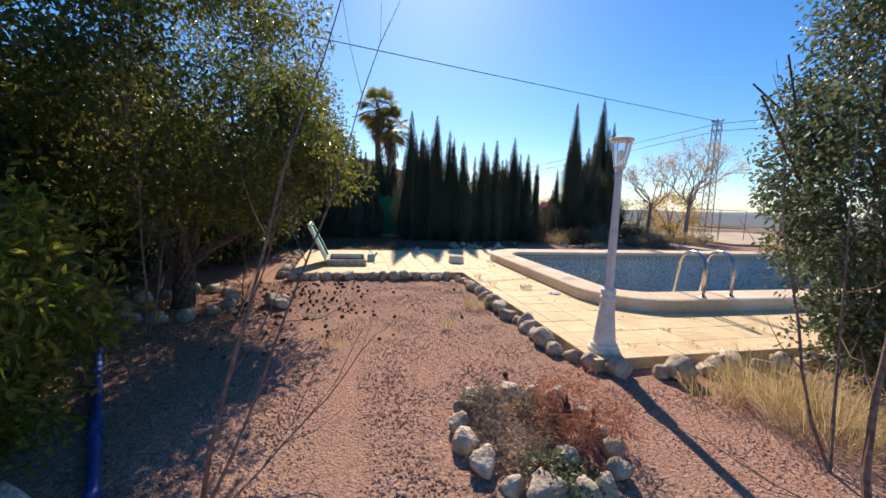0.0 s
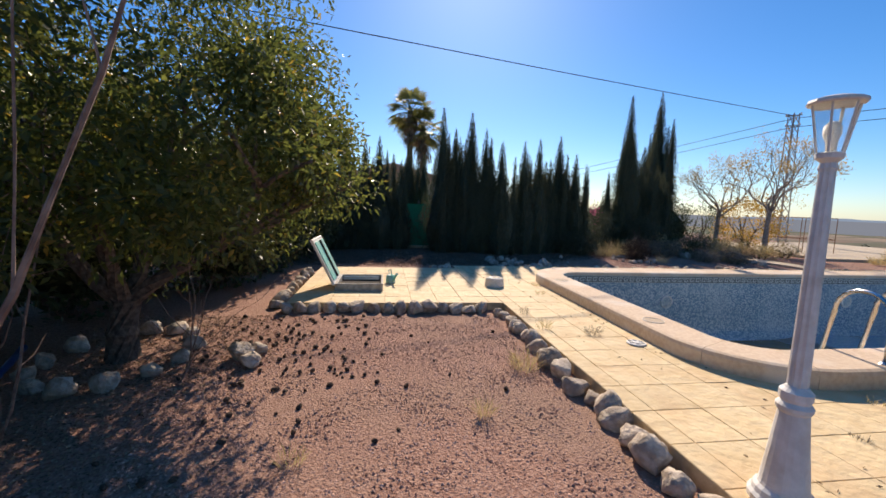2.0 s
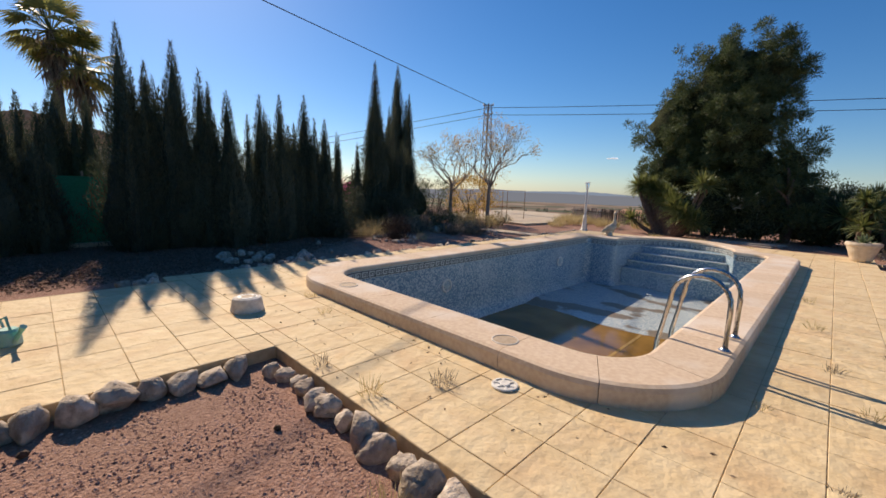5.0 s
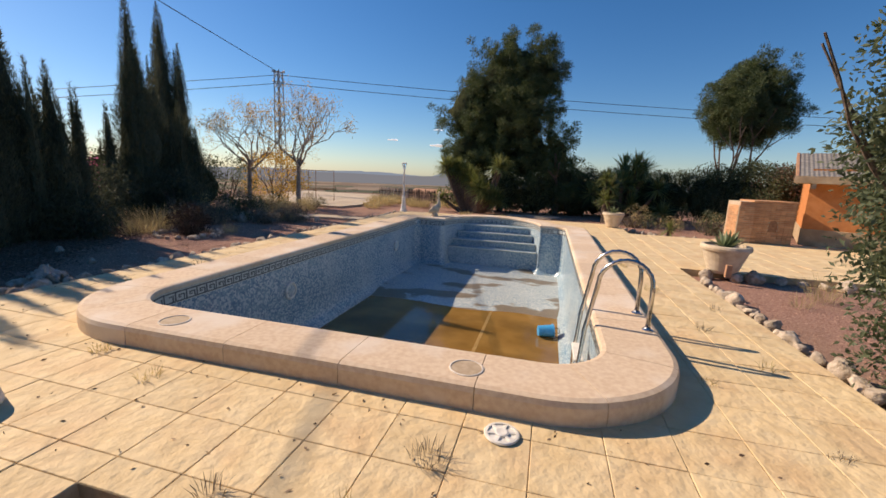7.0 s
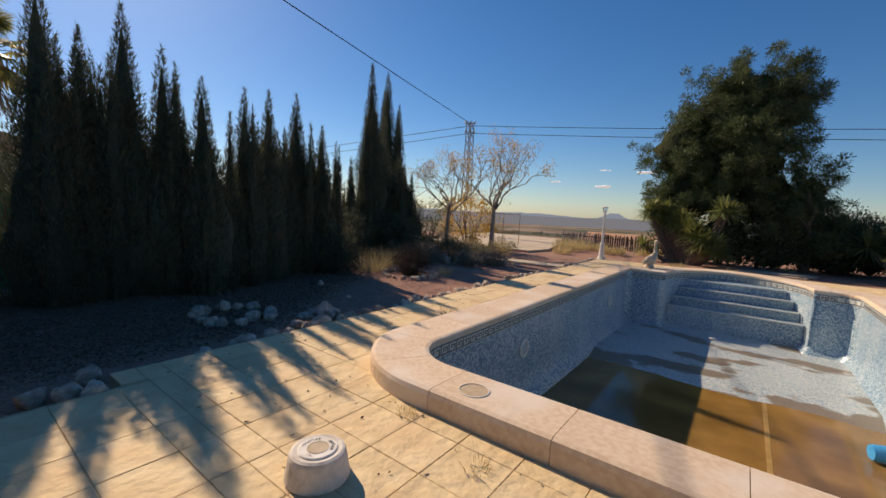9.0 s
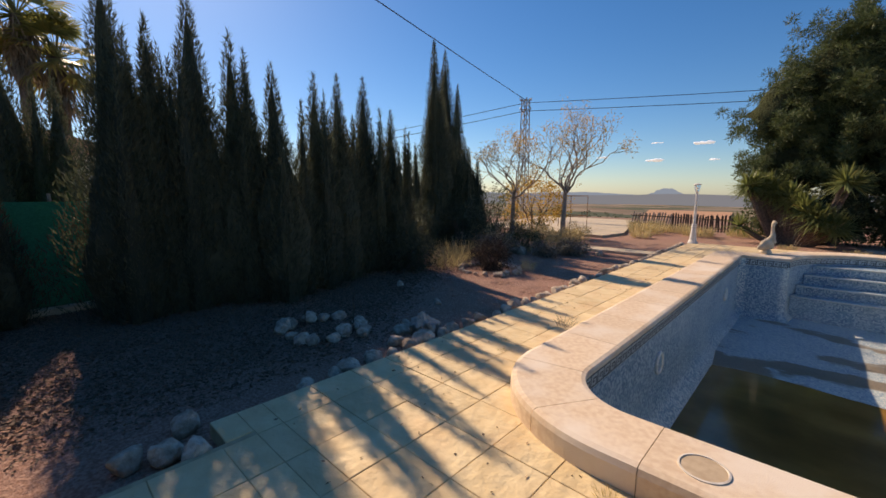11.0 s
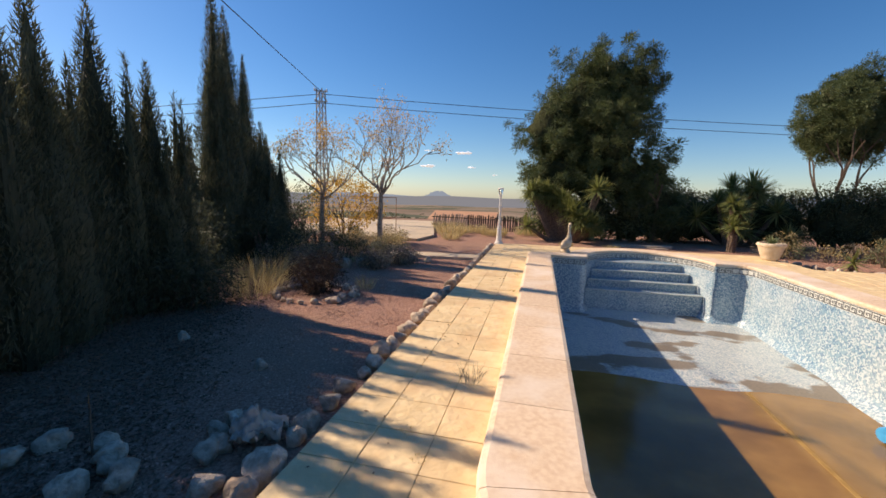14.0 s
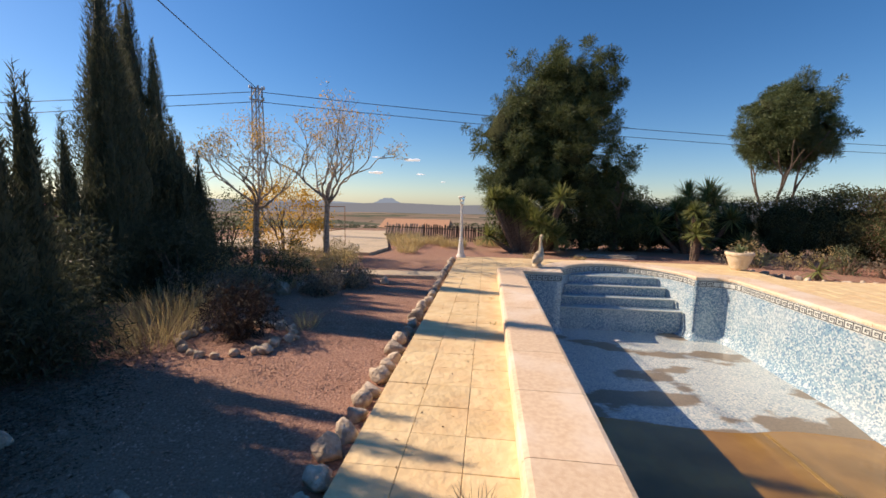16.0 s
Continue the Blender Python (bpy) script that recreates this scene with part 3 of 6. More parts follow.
# ---- stones ----
rng = np.random.default_rng(7)
ROCKS = []
for k in range(10):
    sq = (1.0, rng.uniform(0.68, 0.95), rng.uniform(0.66, 0.92))
    bm = rough_ball(rng, 3, sq, 0.30, 2.1)
    for j in range(11):
        nn = Vector(rng.normal(0, 1, 3)).normalized()
        lim = max(v.co.dot(nn) for v in bm.verts) * rng.uniform(0.52, 0.82)
        for v in bm.verts:
            over = v.co.dot(nn) - lim
            if over > 0:
                v.co -= nn * over * 0.93
    ROCKS.append(bm_mesh(bm, "stone", M_STONE))


def stone(x, y, size, z=None, group="", label="rough pale limestone edging stone", rz=None):
    ob = new("border_stone", ROCKS[int(rng.integers(len(ROCKS)))])
    zz = (GRAVEL_Z + hillocks(x, y)) if z is None else z
    s = size * rng.uniform(0.85, 1.15)
    ob.matrix_world = pose(x, y, zz + s * 0.36, rng.uniform(-10, 10), rng.uniform(-10, 10), rng.uniform(0, 360) if rz is None else rz) @ Matrix.Diagonal((s, s, s, 1))
    return tagged(ob, label, "stone", group)


def stone_row(p, q, size, group, step=1.75, label="rough pale limestone edging stone"):
    d = math.hypot(q[0] - p[0], q[1] - p[1])
    s = 0.0
    while s < d:
        k = size * rng.uniform(0.75, 1.25)
        t = s / d
        stone(p[0] + (q[0] - p[0]) * t + rng.normal(0, 0.02), p[1] + (q[1] - p[1]) * t + rng.normal(0, 0.02), k, None, group, label)
        s += k * step


stone_row((0.11, -3.0), (0.11, -0.2), 0.128, "stones edging the gravel bed", 1.55)
stone_row((0.3, -0.13), (3.6, -0.10), 0.122, "stones edging the gravel bed", 1.6)
stone_row((3.78, -0.14), (4.45, 0.22), 0.125, "stones edging the gravel bed")
stone_row((4.38, 0.5), (4.36, 2.3), 0.12, "stones edging the gravel bed", 1.9)
stone_row((4.38, 2.5), (4.40, 6.0), 0.10, "stones edging the gravel bed", 2.1)
stone_row((4.6, 6.3), (9.5, 6.25), 0.13, "stones edging the gravel bed", 2.6)
stone_row((-0.1, -3.2), (-2.6, -3.2), 0.13, "stones edging the gravel bed", 2.1)
stone_row((-3.62, 0.6), (-3.61, 6.0), 0.108, "stones edging the poolside path", 2.2)
stone_row((-3.61, 6.1), (-3.60, 12.9), 0.10, "stones edging the poolside path", 2.1)
stone_row((4.2, 12.9), (5.1, 11.5), 0.10, "stones edging the far bed", 2.2)
stone_row((5.2, 11.4), (6.6, 11.2), 0.10, "stones edging the far bed", 2.4)
for x, y in ((-3.65, -0.27), (-3.4, -0.42), (-3.22, -0.3), (-3.5, -0.62)):
    stone(x, y, 0.13, None, "stones edging the gravel bed")
for k in range(9):
    stone(-3.95 + rng.normal(0, 0.12), 2.15 + rng.normal(0, 0.2), rng.uniform(0.075, 0.12), None, "loose stone heap beside the path", "pale grey loose stone in a heap")
for k in range(16):
    a = k / 16 * 2 * math.pi
    stone(-4.85 + 0.42 * math.cos(a) + rng.normal(0, 0.07), 1.5 + 0.5 * math.sin(a) + rng.normal(0, 0.07), rng.uniform(0.08, 0.125), None, "stone ring in the shaded bed", "rounded grey stone of a bed ring")
for k in range(23):
    a = k / 23 * 2 * math.pi
    stone(-5.6 + 0.64 * math.cos(a) + rng.normal(0, 0.025), 5.78 + 0.55 * math.sin(a) + rng.normal(0, 0.025), rng.uniform(0.065, 0.105), None, "stone ring round the dark shrub", "rounded white stone of a bed ring")
for k in range(17):
    a = k / 17 * 2 * math.pi
    stone(5.0 + 0.56 * math.cos(a), -0.98 + 0.44 * math.sin(a), rng.uniform(0.07, 0.11), None, "stone ring of the withered flower bed", "chalky white stone of a bed ring")
for x, y in ((5.0, -0.6), (5.15, -0.78), (5.28, -0.9)):
    stone(x, y, 0.08, None, "stone ring of the withered flower bed", "chalky white stone of a bed ring")
for k in range(13):
    a = k / 13 * 2 * math.pi
    stone(1.65 + 0.72 * math.cos(a), -4.1 + 0.55 * math.sin(a), rng.uniform(0.09, 0.13), None, "stone ring round the shady tree", "pale stone of a tree ring")
for x, y, s in ((1.75, -3.05, 0.13), (1.6, -2.92, 0.11), (1.92, -2.9, 0.10), (5.42, -3.38, 0.12), (5.2, -3.5, 0.14), (5.55, -3.6, 0.13), (5.3, -3.62, 0.12), (-5.9, 3.6, 0.09), (-4.6, 3.2, 0.07), (-6.3, 8.2, 0.2), (-6.0, 8.4, 0.16), (-6.6, 8.3, 0.15), (-7.1, 9.2, 0.17), (-4.7, 9.4, 0.13), (-5.2, 9.6, 0.12), (-5.8, 9.5, 0.13)):
    stone(x, y, s, None, "single stones on the gravel", "single pale stone lying on gravel")

# ---- lamp posts ----
def lamp_post(x, y, h):
    base = thing("lamp_post", "white painted garden lamp post with a glass lantern", "lamp post", "garden lamp posts", at=(x, y, 0.0))
    k = h / 1.95
    part("plinth", Geo().lathe([(0.14, 0), (0.14, 0.03), (0.125, 0.045), (0.12, 0.07), (0.105, 0.085), (0.10, 0.10)], 20), M_WHITE, base, smooth=False)
    part("pedestal", Geo().lathe([(0.10, 0.10), (0.078, 0.30), (0.062, 0.47), (0.072, 0.485), (0.074, 0.505), (0.058, 0.525)], 20), M_WHITE, base)
    part("collar", Geo().lathe([(0.058, 0.525), (0.066, 0.54), (0.066, 0.575), (0.05, 0.59), (0.044, 0.60)], 20), M_WHITE, base)
    part("pole", Geo().lathe([(0.042, 0.60), (0.040, 0.80), (0.036, 1.2 * k), (0.030, 1.62 * k), (0.036, 1.635 * k), (0.030, 1.66 * k)], 20, flute=0.14), M_WHITE, base, "fluted white pole")
    lan = part("lantern", Geo().lathe([(0.03, 1.66 * k), (0.05, 1.68 * k), (0.052, 1.70 * k), (0.045, 1.705 * k)], 16), M_WHITE, base)
    z0, z1 = 1.705 * k, 1.915 * k
    gl = Geo()
    for a in range(6):
        q0, q1 = a * math.pi / 3, (a + 1) * math.pi / 3
        gl.add([(0.046 * math.cos(q0), 0.046 * math.sin(q0), z0), (0.046 * math.cos(q1), 0.046 * math.sin(q1), z0), (0.082 * math.cos(q1), 0.082 * math.sin(q1), z1), (0.082 * math.cos(q0), 0.082 * math.sin(q0), z1)], [(0, 1, 2, 3)])
    pane = part("lantern_glass", gl, M_GLASS, lan, "clear lantern glass")
    pane.visible_shadow = False
    ribs = Geo()
    for a in range(6):
        q = a * math.pi / 3
        ribs.tube([(0.048 * math.cos(q), 0.048 * math.sin(q), z0), (0.085 * math.cos(q), 0.085 * math.sin(q), z1)], 0.005, 5)
    part("lantern_ribs", ribs, M_WHITE, lan)
    part("lantern_roof", Geo().lathe([(0.10, z1), (0.105, z1 + 0.008), (0.10, z1 + 0.02), (0.05, z1 + 0.035), (0.012, z1 + 0.042)], 12), M_WHITE, lan)
    part("bulb", Geo().lathe([(0.012, z0), (0.014, z0 + 0.04), (0.028, z0 + 0.08), (0.026, z0 + 0.115), (0.008, z0 + 0.135)], 10), M_PLASTIC, lan, "unlit white bulb", smooth=True)
    return base


M_GLASS = bpy.data.materials.new("lantern_glass")
M_GLASS.use_nodes = True
_b = M_GLASS.node_tree.nodes["Principled BSDF"]
_b.inputs["Base Color"].default_value = (0.92, 0.94, 0.92, 1)
_b.inputs["Roughness"].default_value = 0.12
_b.inputs["Transmission Weight"].default_value = 0.9
_b.inputs["IOR"].default_value = 1.2
lamp_post(3.99, 0.22, 1.93)
lamp_post(-3.37, 13.15, 1.8)

# ---- filter hatch ----
M_PITSHADE = mat("painted_pit_shade", (0.035, 0.026, 0.02), (0.07, 0.052, 0.04), scale=20, rough=0.95, bump=0.5)
M_DUSTY = mat("dusty_plastic", (0.36, 0.32, 0.27), (0.55, 0.50, 0.43), scale=14, rough=0.8, bump=0.2)


def filter_hatch():
    t = thing("filter_hatch", "low white pump hatch with its teal lid propped open", "hatch box", at=(-0.77, -2.49, 0.0))
    g = Geo()
    w, d, h = 0.74, 0.80, 0.12
    g.box(-d, 0.05, 0, 0.035, 0, h, 0.008).box(-d, 0.05, w - 0.035, w, 0, h, 0.008).box(0.015, 0.05, 0.035, w - 0.035, 0, h, 0.008).box(-d, -d + 0.035, 0.035, w - 0.035, 0, h, 0.008)
    part("frame_rim", g, M_DUSTY, t, "dusty white frame")
    # Shallow floor; the deep pit's shade is put into its dark colour.
    part("inside_floor", Geo().box(-d + 0.035, 0.015, 0.035, w - 0.035, 0.0, 0.03), M_PITSHADE, t, "shallow floor painted dark for the pump pit's shade")
    part("pipe", Geo().tube([(-0.73, 0.06, 0.085), (-0.73, 0.66, 0.085)], 0.018, 8), M_PLASTIC, t)
    part("pipe", Geo().tube([(-0.68, 0.06, 0.055), (-0.66, 0.66, 0.06)], 0.014, 8), M_PLASTIC, t)
    m = pose(0, 0.0, 0.10, 26, 0, 0)
    g = Geo().box(-d, 0.05, -0.035, 0.0, 0.0, 0.78, 0.01)
    ld = part("lid", g.moved(m), M_PLASTIC, t, "white lid standing open")
    g = Geo().box(-d + 0.06, -0.01, 0.0, 0.014, 0.06, 0.72, 0.004)
    part("lid_lining", g.moved(m), M_TEAL, ld, "faded teal lining of the lid")
    g = Geo().box(-0.40, -0.35, 0.014, 0.04, 0.06, 0.72, 0.004)
    part("lid_batten", g.moved(m), M_BLACK, ld, "dark batten across the lid")
    return t


filter_hatch()


def watering_can():
    t = thing("plastic_watering_can", "small faded green plastic watering can on paving", "watering can", at=(-1.42, -1.62, 0.0))
    part("body", Geo().lathe([(0.075, 0), (0.085, 0.01), (0.08, 0.12), (0.06, 0.14), (0.05, 0.14)], 18), M_TEAL, t)
    part("spout", Geo().tube([(0.06, 0.03, 0.03), (0.14, 0.07, 0.12), (0.19, 0.1, 0.19)], [0.022, 0.016, 0.024], 8), M_TEAL, t)
    part("handle", Geo().tube([(-0.06, -0.02, 0.13), (-0.1, -0.04, 0.2), (0.0, 0, 0.24), (0.05, 0.02, 0.14)], 0.01, 6), M_TEAL, t)


watering_can()


# ---- inspection cap, drain cover, skimmer lids, pool lamps ----
def inspection_cap():
    t = thing("inspection_cap", "white tapered concrete cap standing on the paving", "cap", at=(-1.18, 0.19, 0.0), rz=20)
    t.scale = (1, 1, 0.86)
    part("body", Geo().lathe([(0.168, 0), (0.172, 0.012), (0.150, 0.15), (0.143, 0.168), (0.128, 0.176), (0.10, 0.172)], 40), M_CAP, t, smooth=False)
    part("top_disc", Geo().lathe([(0.104, 0.168), (0.104, 0.178), (0.098, 0.182), (0.05, 0.180)], 32), M_PLASTIC, t)
    part("knob_recess", Geo().lathe([(0.058, 0.178), (0.058, 0.183), (0.05, 0.183), (0.047, 0.181), (0.03, 0.181)], 24), M_CONCRETE, t)
    r = np.random.default_rng(8)
    for a in (10, 24, 38, 53, 66, 120, 133, 148, 162, 176, 190, 262, 270, 278):
        q = radians(a)
        rr = 0.079 + r.uniform(-0.004, 0.004)
        g = Geo().tube([(-0.010, -0.006, 0), (0.010, -0.004, 0), (0.002, 0.005, 0), (-0.008, 0.007, 0)] if a < 200 else [(-0.002, -0.004, 0), (0.002, 0.004, 0)], 0.0016, 4).moved(pose(rr * math.cos(q), rr * math.sin(q), 0.1822, 0, 0, a + r.uniform(-25, 25)))
        part("ink_scribble", g, M_INK, t)


inspection_cap()


def drain_cover():
    t = thing("drain_cover", "round white plastic pool drain cover lying on paving", "drain cover", at=(1.78, 0.93, 0.002), rz=15)
    t.scale = (0.85, 0.85, 0.85)
    part("ring", Geo().lathe([(0.115, 0), (0.118, 0.008), (0.112, 0.016), (0.095, 0.018), (0.092, 0.008)], 36), M_PLASTIC, t)
    part("hub", Geo().lathe([(0.045, 0.004), (0.045, 0.02), (0.036, 0.024), (0.012, 0.022)], 24), M_PLASTIC, t)
    for k in range(6):
        g = Geo().box(0.04, 0.098, -0.012, 0.012, 0.006, 0.017, 0.003).moved(pose(0, 0, 0, 0, 0, 60 * k))
        part("spoke", g, M_PLASTIC, t)
    part("backing", Geo().lathe([(0.095, 0.0), (0.095, 0.006)], 24), M_BLACK, t)


drain_cover()


M_LIDTAN = mat("tan_plastic", (0.44, 0.33, 0.22), (0.54, 0.42, 0.29), scale=18, rough=0.7, bump=0.1)


def skimmer_lid(x, y):
    t = thing("skimmer_lid", "round cream skimmer lid set into the coping", "skimmer lid", "skimmer lids", at=(x, y, COP_Z - 0.004))
    part("rim", Geo().lathe([(0.115, 0.0), (0.115, 0.008), (0.105, 0.010), (0.103, 0.005)], 32), M_CAP, t)
    part("plate", Geo().lathe([(0.105, 0.0), (0.105, 0.005), (0.03, 0.0055)], 32), M_LIDTAN, t, "sand-coloured lid plate")


for x, y in ((-0.92, 1.32), (1.49, 1.32)):
    skimmer_lid(x, y)


def pool_lamp(x, y, z):
    t = thing("pool_lamp", "round white underwater lamp on the mosaic wall", "pool lamp", "underwater lamps", at=(x, y, z))
    m = pose(0, 0, 0, 0, 90, 0)
    part("rim", Geo().lathe([(0.135, 0), (0.14, 0.02), (0.125, 0.035), (0.10, 0.03), (0.098, 0.015)], 32).moved(m), M_PLASTIC, t)
    part("lens", Geo().lathe([(0.10, 0.004), (0.098, 0.018), (0.06, 0.028), (0.02, 0.031)], 24).moved(m), M_FLOORMOS, t, "dull blue-grey lens", smooth=True)


pool_lamp(-1.838, 4.08, -0.45)
pool_lamp(-1.832, 8.50, -0.45)


def ladder():
    t = thing("pool_ladder", "stainless steel pool ladder over the coping", "pool ladder", at=(0, 0, 0))
    for y in (2.52, 2.98):
        pts = [(2.84, y, COP_Z), (2.84, y, 0.52)]
        for k in range(1, 12):
            q = math.pi * k / 12
            pts.append((2.62 + 0.22 * math.cos(q), y, 0.54 + 0.22 * math.sin(q)))
        pts += [(2.40, y, 0.52), (2.33, y, 0.1), (2.30, y, -0.3), (2.30, y, -1.05)]
        r = part("rail", Geo().tube(pts, 0.0215, 12), M_STEEL, t, smooth=True)
        part("flange", Geo().lathe([(0.045, 0), (0.045, 0.01), (0.03, 0.022), (0.024, 0.03)], 20, (2.84, y, COP_Z - 0.002)), M_STEEL, r)
    for z in (-0.22, -0.5, -0.78):
        part("tread", Geo().box(2.27, 2.36, 2.54, 2.96, z - 0.015, z + 0.012, 0.006), M_PLASTIC, t, "white ribbed ladder tread")


ladder()


def bucket():
    t = thing("bucket", "blue plastic bucket tipped over in the murky water", "bucket", at=(2.07, 5.62, -1.235))
    m = pose(0, 0, 0.10, 0, 88, 15)
    g = Geo().lathe([(0.085, -0.14), (0.088, -0.13), (0.105, 0.10), (0.116, 0.105), (0.116, 0.12), (0.104, 0.12), (0.09, -0.12)], 28)
    part("body", g.moved(m), M_BLUE, t, smooth=False)
    pts = []
    for k in range(13):
        q = math.pi * k / 12
        pts.append((0.13 + 0.05 * math.sin(q) * 1.8, 0.11 * math.cos(q), 0.12 + 0.02 * math.sin(q * 2)))
    part("handle", Geo().tube(pts, 0.006, 6), M_BLACK, t, "thin black handle")


bucket()
t = part("float_disc", Geo().lathe([(0.06, 0), (0.075, 0.012), (0.06, 0.03), (0.02, 0.034)], 20, (0.14, 9.75, -1.19)), M_PLASTIC, smooth=True)
tagged(t, "small white plastic disc lying on the pool floor", "disc")

# ---- goose statue ----
def goose():
    g = Geo()
    g.tube([(0.0, 0.26, 0.10), (0, 0.20, 0.13), (0, 0.05, 0.17), (0, -0.08, 0.20), (0, -0.16, 0.27), (0, -0.19, 0.36), (0, -0.175, 0.46), (0, -0.16, 0.54), (0, -0.165, 0.60), (0, -0.20, 0.645)],
           [0.02, 0.06, 0.115, 0.13, 0.11, 0.068, 0.044, 0.037, 0.046, 0.05], 16)
    g.tube([(0, -0.20, 0.64), (0, -0.25, 0.632), (0, -0.30, 0.62)], [0.045, 0.026, 0.008], 10)
    g.lathe([(0.13, 0), (0.13, 0.05), (0.10, 0.07), (0.09, 0.12)], 16)
    me = g.mesh("goose_statue", M_POT, True)
    ob = new("goose_statue", me)
    ob.matrix_world = pose(-1.44, 10.68, COP_Z - 0.002, 0, 0, 150) @ Matrix.Diagonal((0.92, 0.92, 1.1, 1))
    tagged(ob, "cream stone goose statue standing by the pool end", "statue")


goose()


# ---- plants: helpers ----
def tuft(x, y, z, n, h, spread, material, name, label, category, group="", seed=0, w=0.008, droop=0.25):
    r = np.random.default_rng(seed + 100)
    a, k = r.uniform(0, 2 * np.pi, n), np.sqrt(r.uniform(0, 1, n)) * spread * 0.55
    P = np.stack([x + k * np.cos(a), y + k * np.sin(a), np.full(n, z - 0.01)], 1)
    lean = r.uniform(0.05, 0.75, n)
    a2 = a + r.normal(0, 0.6, n)
    D = np.stack([np.cos(a2) * lean, np.sin(a2) * lean, np.ones(n)], 1)
    g = blades(P, D, h * r.uniform(0.4, 1.0, n), w, droop, r)
    ob = part(name, g, material)
    return tagged(ob, label, category, group)


def rosette(n, length, width, seed, up=(0.1, 1.2), fold=0.25, droop=0.15):
    """Stiff folded blades from one centre."""
    r = np.random.default_rng(seed)
    g = Geo()
    for k in range(n):
        a, e = r.uniform(0, 2 * np.pi), r.uniform(*up)
        d = Vector((math.cos(a) * math.cos(e), math.sin(a) * math.cos(e), math.sin(e)))
        s = Vector((-math.sin(a), math.cos(a), 0))
        u = s.cross(d)
        L1 = length * r.uniform(0.75, 1.1)
        rows = []
        for t, w_ in ((0.02, 0.55), (0.3, 1.0), (0.65, 0.75), (1.0, 0.03)):
            c = d * (L1 * t) - Vector((0, 0, 1)) * droop * L1 * t * t
            rows.append((c - s * width * w_ / 2 + u * width * fold * w_, c - u * width * 0.05, c + s * width * w_ / 2 + u * width * fold * w_))
        vs = [v for row in rows for v in row]
        fs = []
        for i in range(3):
            o = i * 3
            fs += [(o, o + 1, o + 4, o + 3), (o + 1, o + 2, o + 5, o + 4)]
        g.add(vs, fs)
    return g


def branching(rng, base, direction, length, radius, depth, g, ends, spread=0.6, up=0.25, kids=(2, 4), n=7, wiggle=0.12):
    """Tapered limbs; ends collects twig tips."""
    p, d = Vector(base), Vector(direction).normalized()
    pts, rad = [p.copy()], [radius]
    seg = 4
    for k in range(seg):
        d = (d + Vector(rng.normal(0, wiggle, 3)) + Vector((0, 0, up * 0.15))).normalized()
        p = p + d * (length / seg)
        pts.append(p.copy())
        rad.append(radius * (1 - 0.42 * (k + 1) / seg))
    g.tube(pts, rad, n if radius > 0.02 else 5)
    if depth == 0:
        ends.append((p.copy(), d.copy()))
        return
    m = int(rng.integers(kids[0], kids[1]))
    for k in range(m):
        side = Vector(rng.normal(0, 1, 3)).cross(d).normalized()
        nd = (d + side * spread * rng.uniform(0.6, 1.3) + Vector((0, 0, up * 0.4))).normalized()
        branching(rng, p if k < 2 else pts[3], nd, length * rng.uniform(0.62, 0.85), radius * 0.56, depth - 1, g, ends, spread, up, kids, max(5, n - 1), wiggle)


def leaf_clumps(rng, centres, per, radius, length, width, squash=0.8, outward=0.5, droop=0.1):
    n = len(centres) * per
    C = np.repeat(np.array(centres, float), per, 0)
    V = rng.normal(size=(n, 3))
    V /= np.linalg.norm(V, axis=1)[:, None]
    R = radius * np.cbrt(rng.uniform(0, 1, n))[:, None] * rng.uniform(0.7, 1.25, len(centres)).repeat(per)[:, None]
    P = C + V * R * np.array([1, 1, squash])
    D = V * outward + rng.normal(size=(n, 3)) * 0.6
    return blades(P, D, length * rng.uniform(0.6, 1.2, n), width * rng.uniform(0.7, 1.2, n), droop, rng)


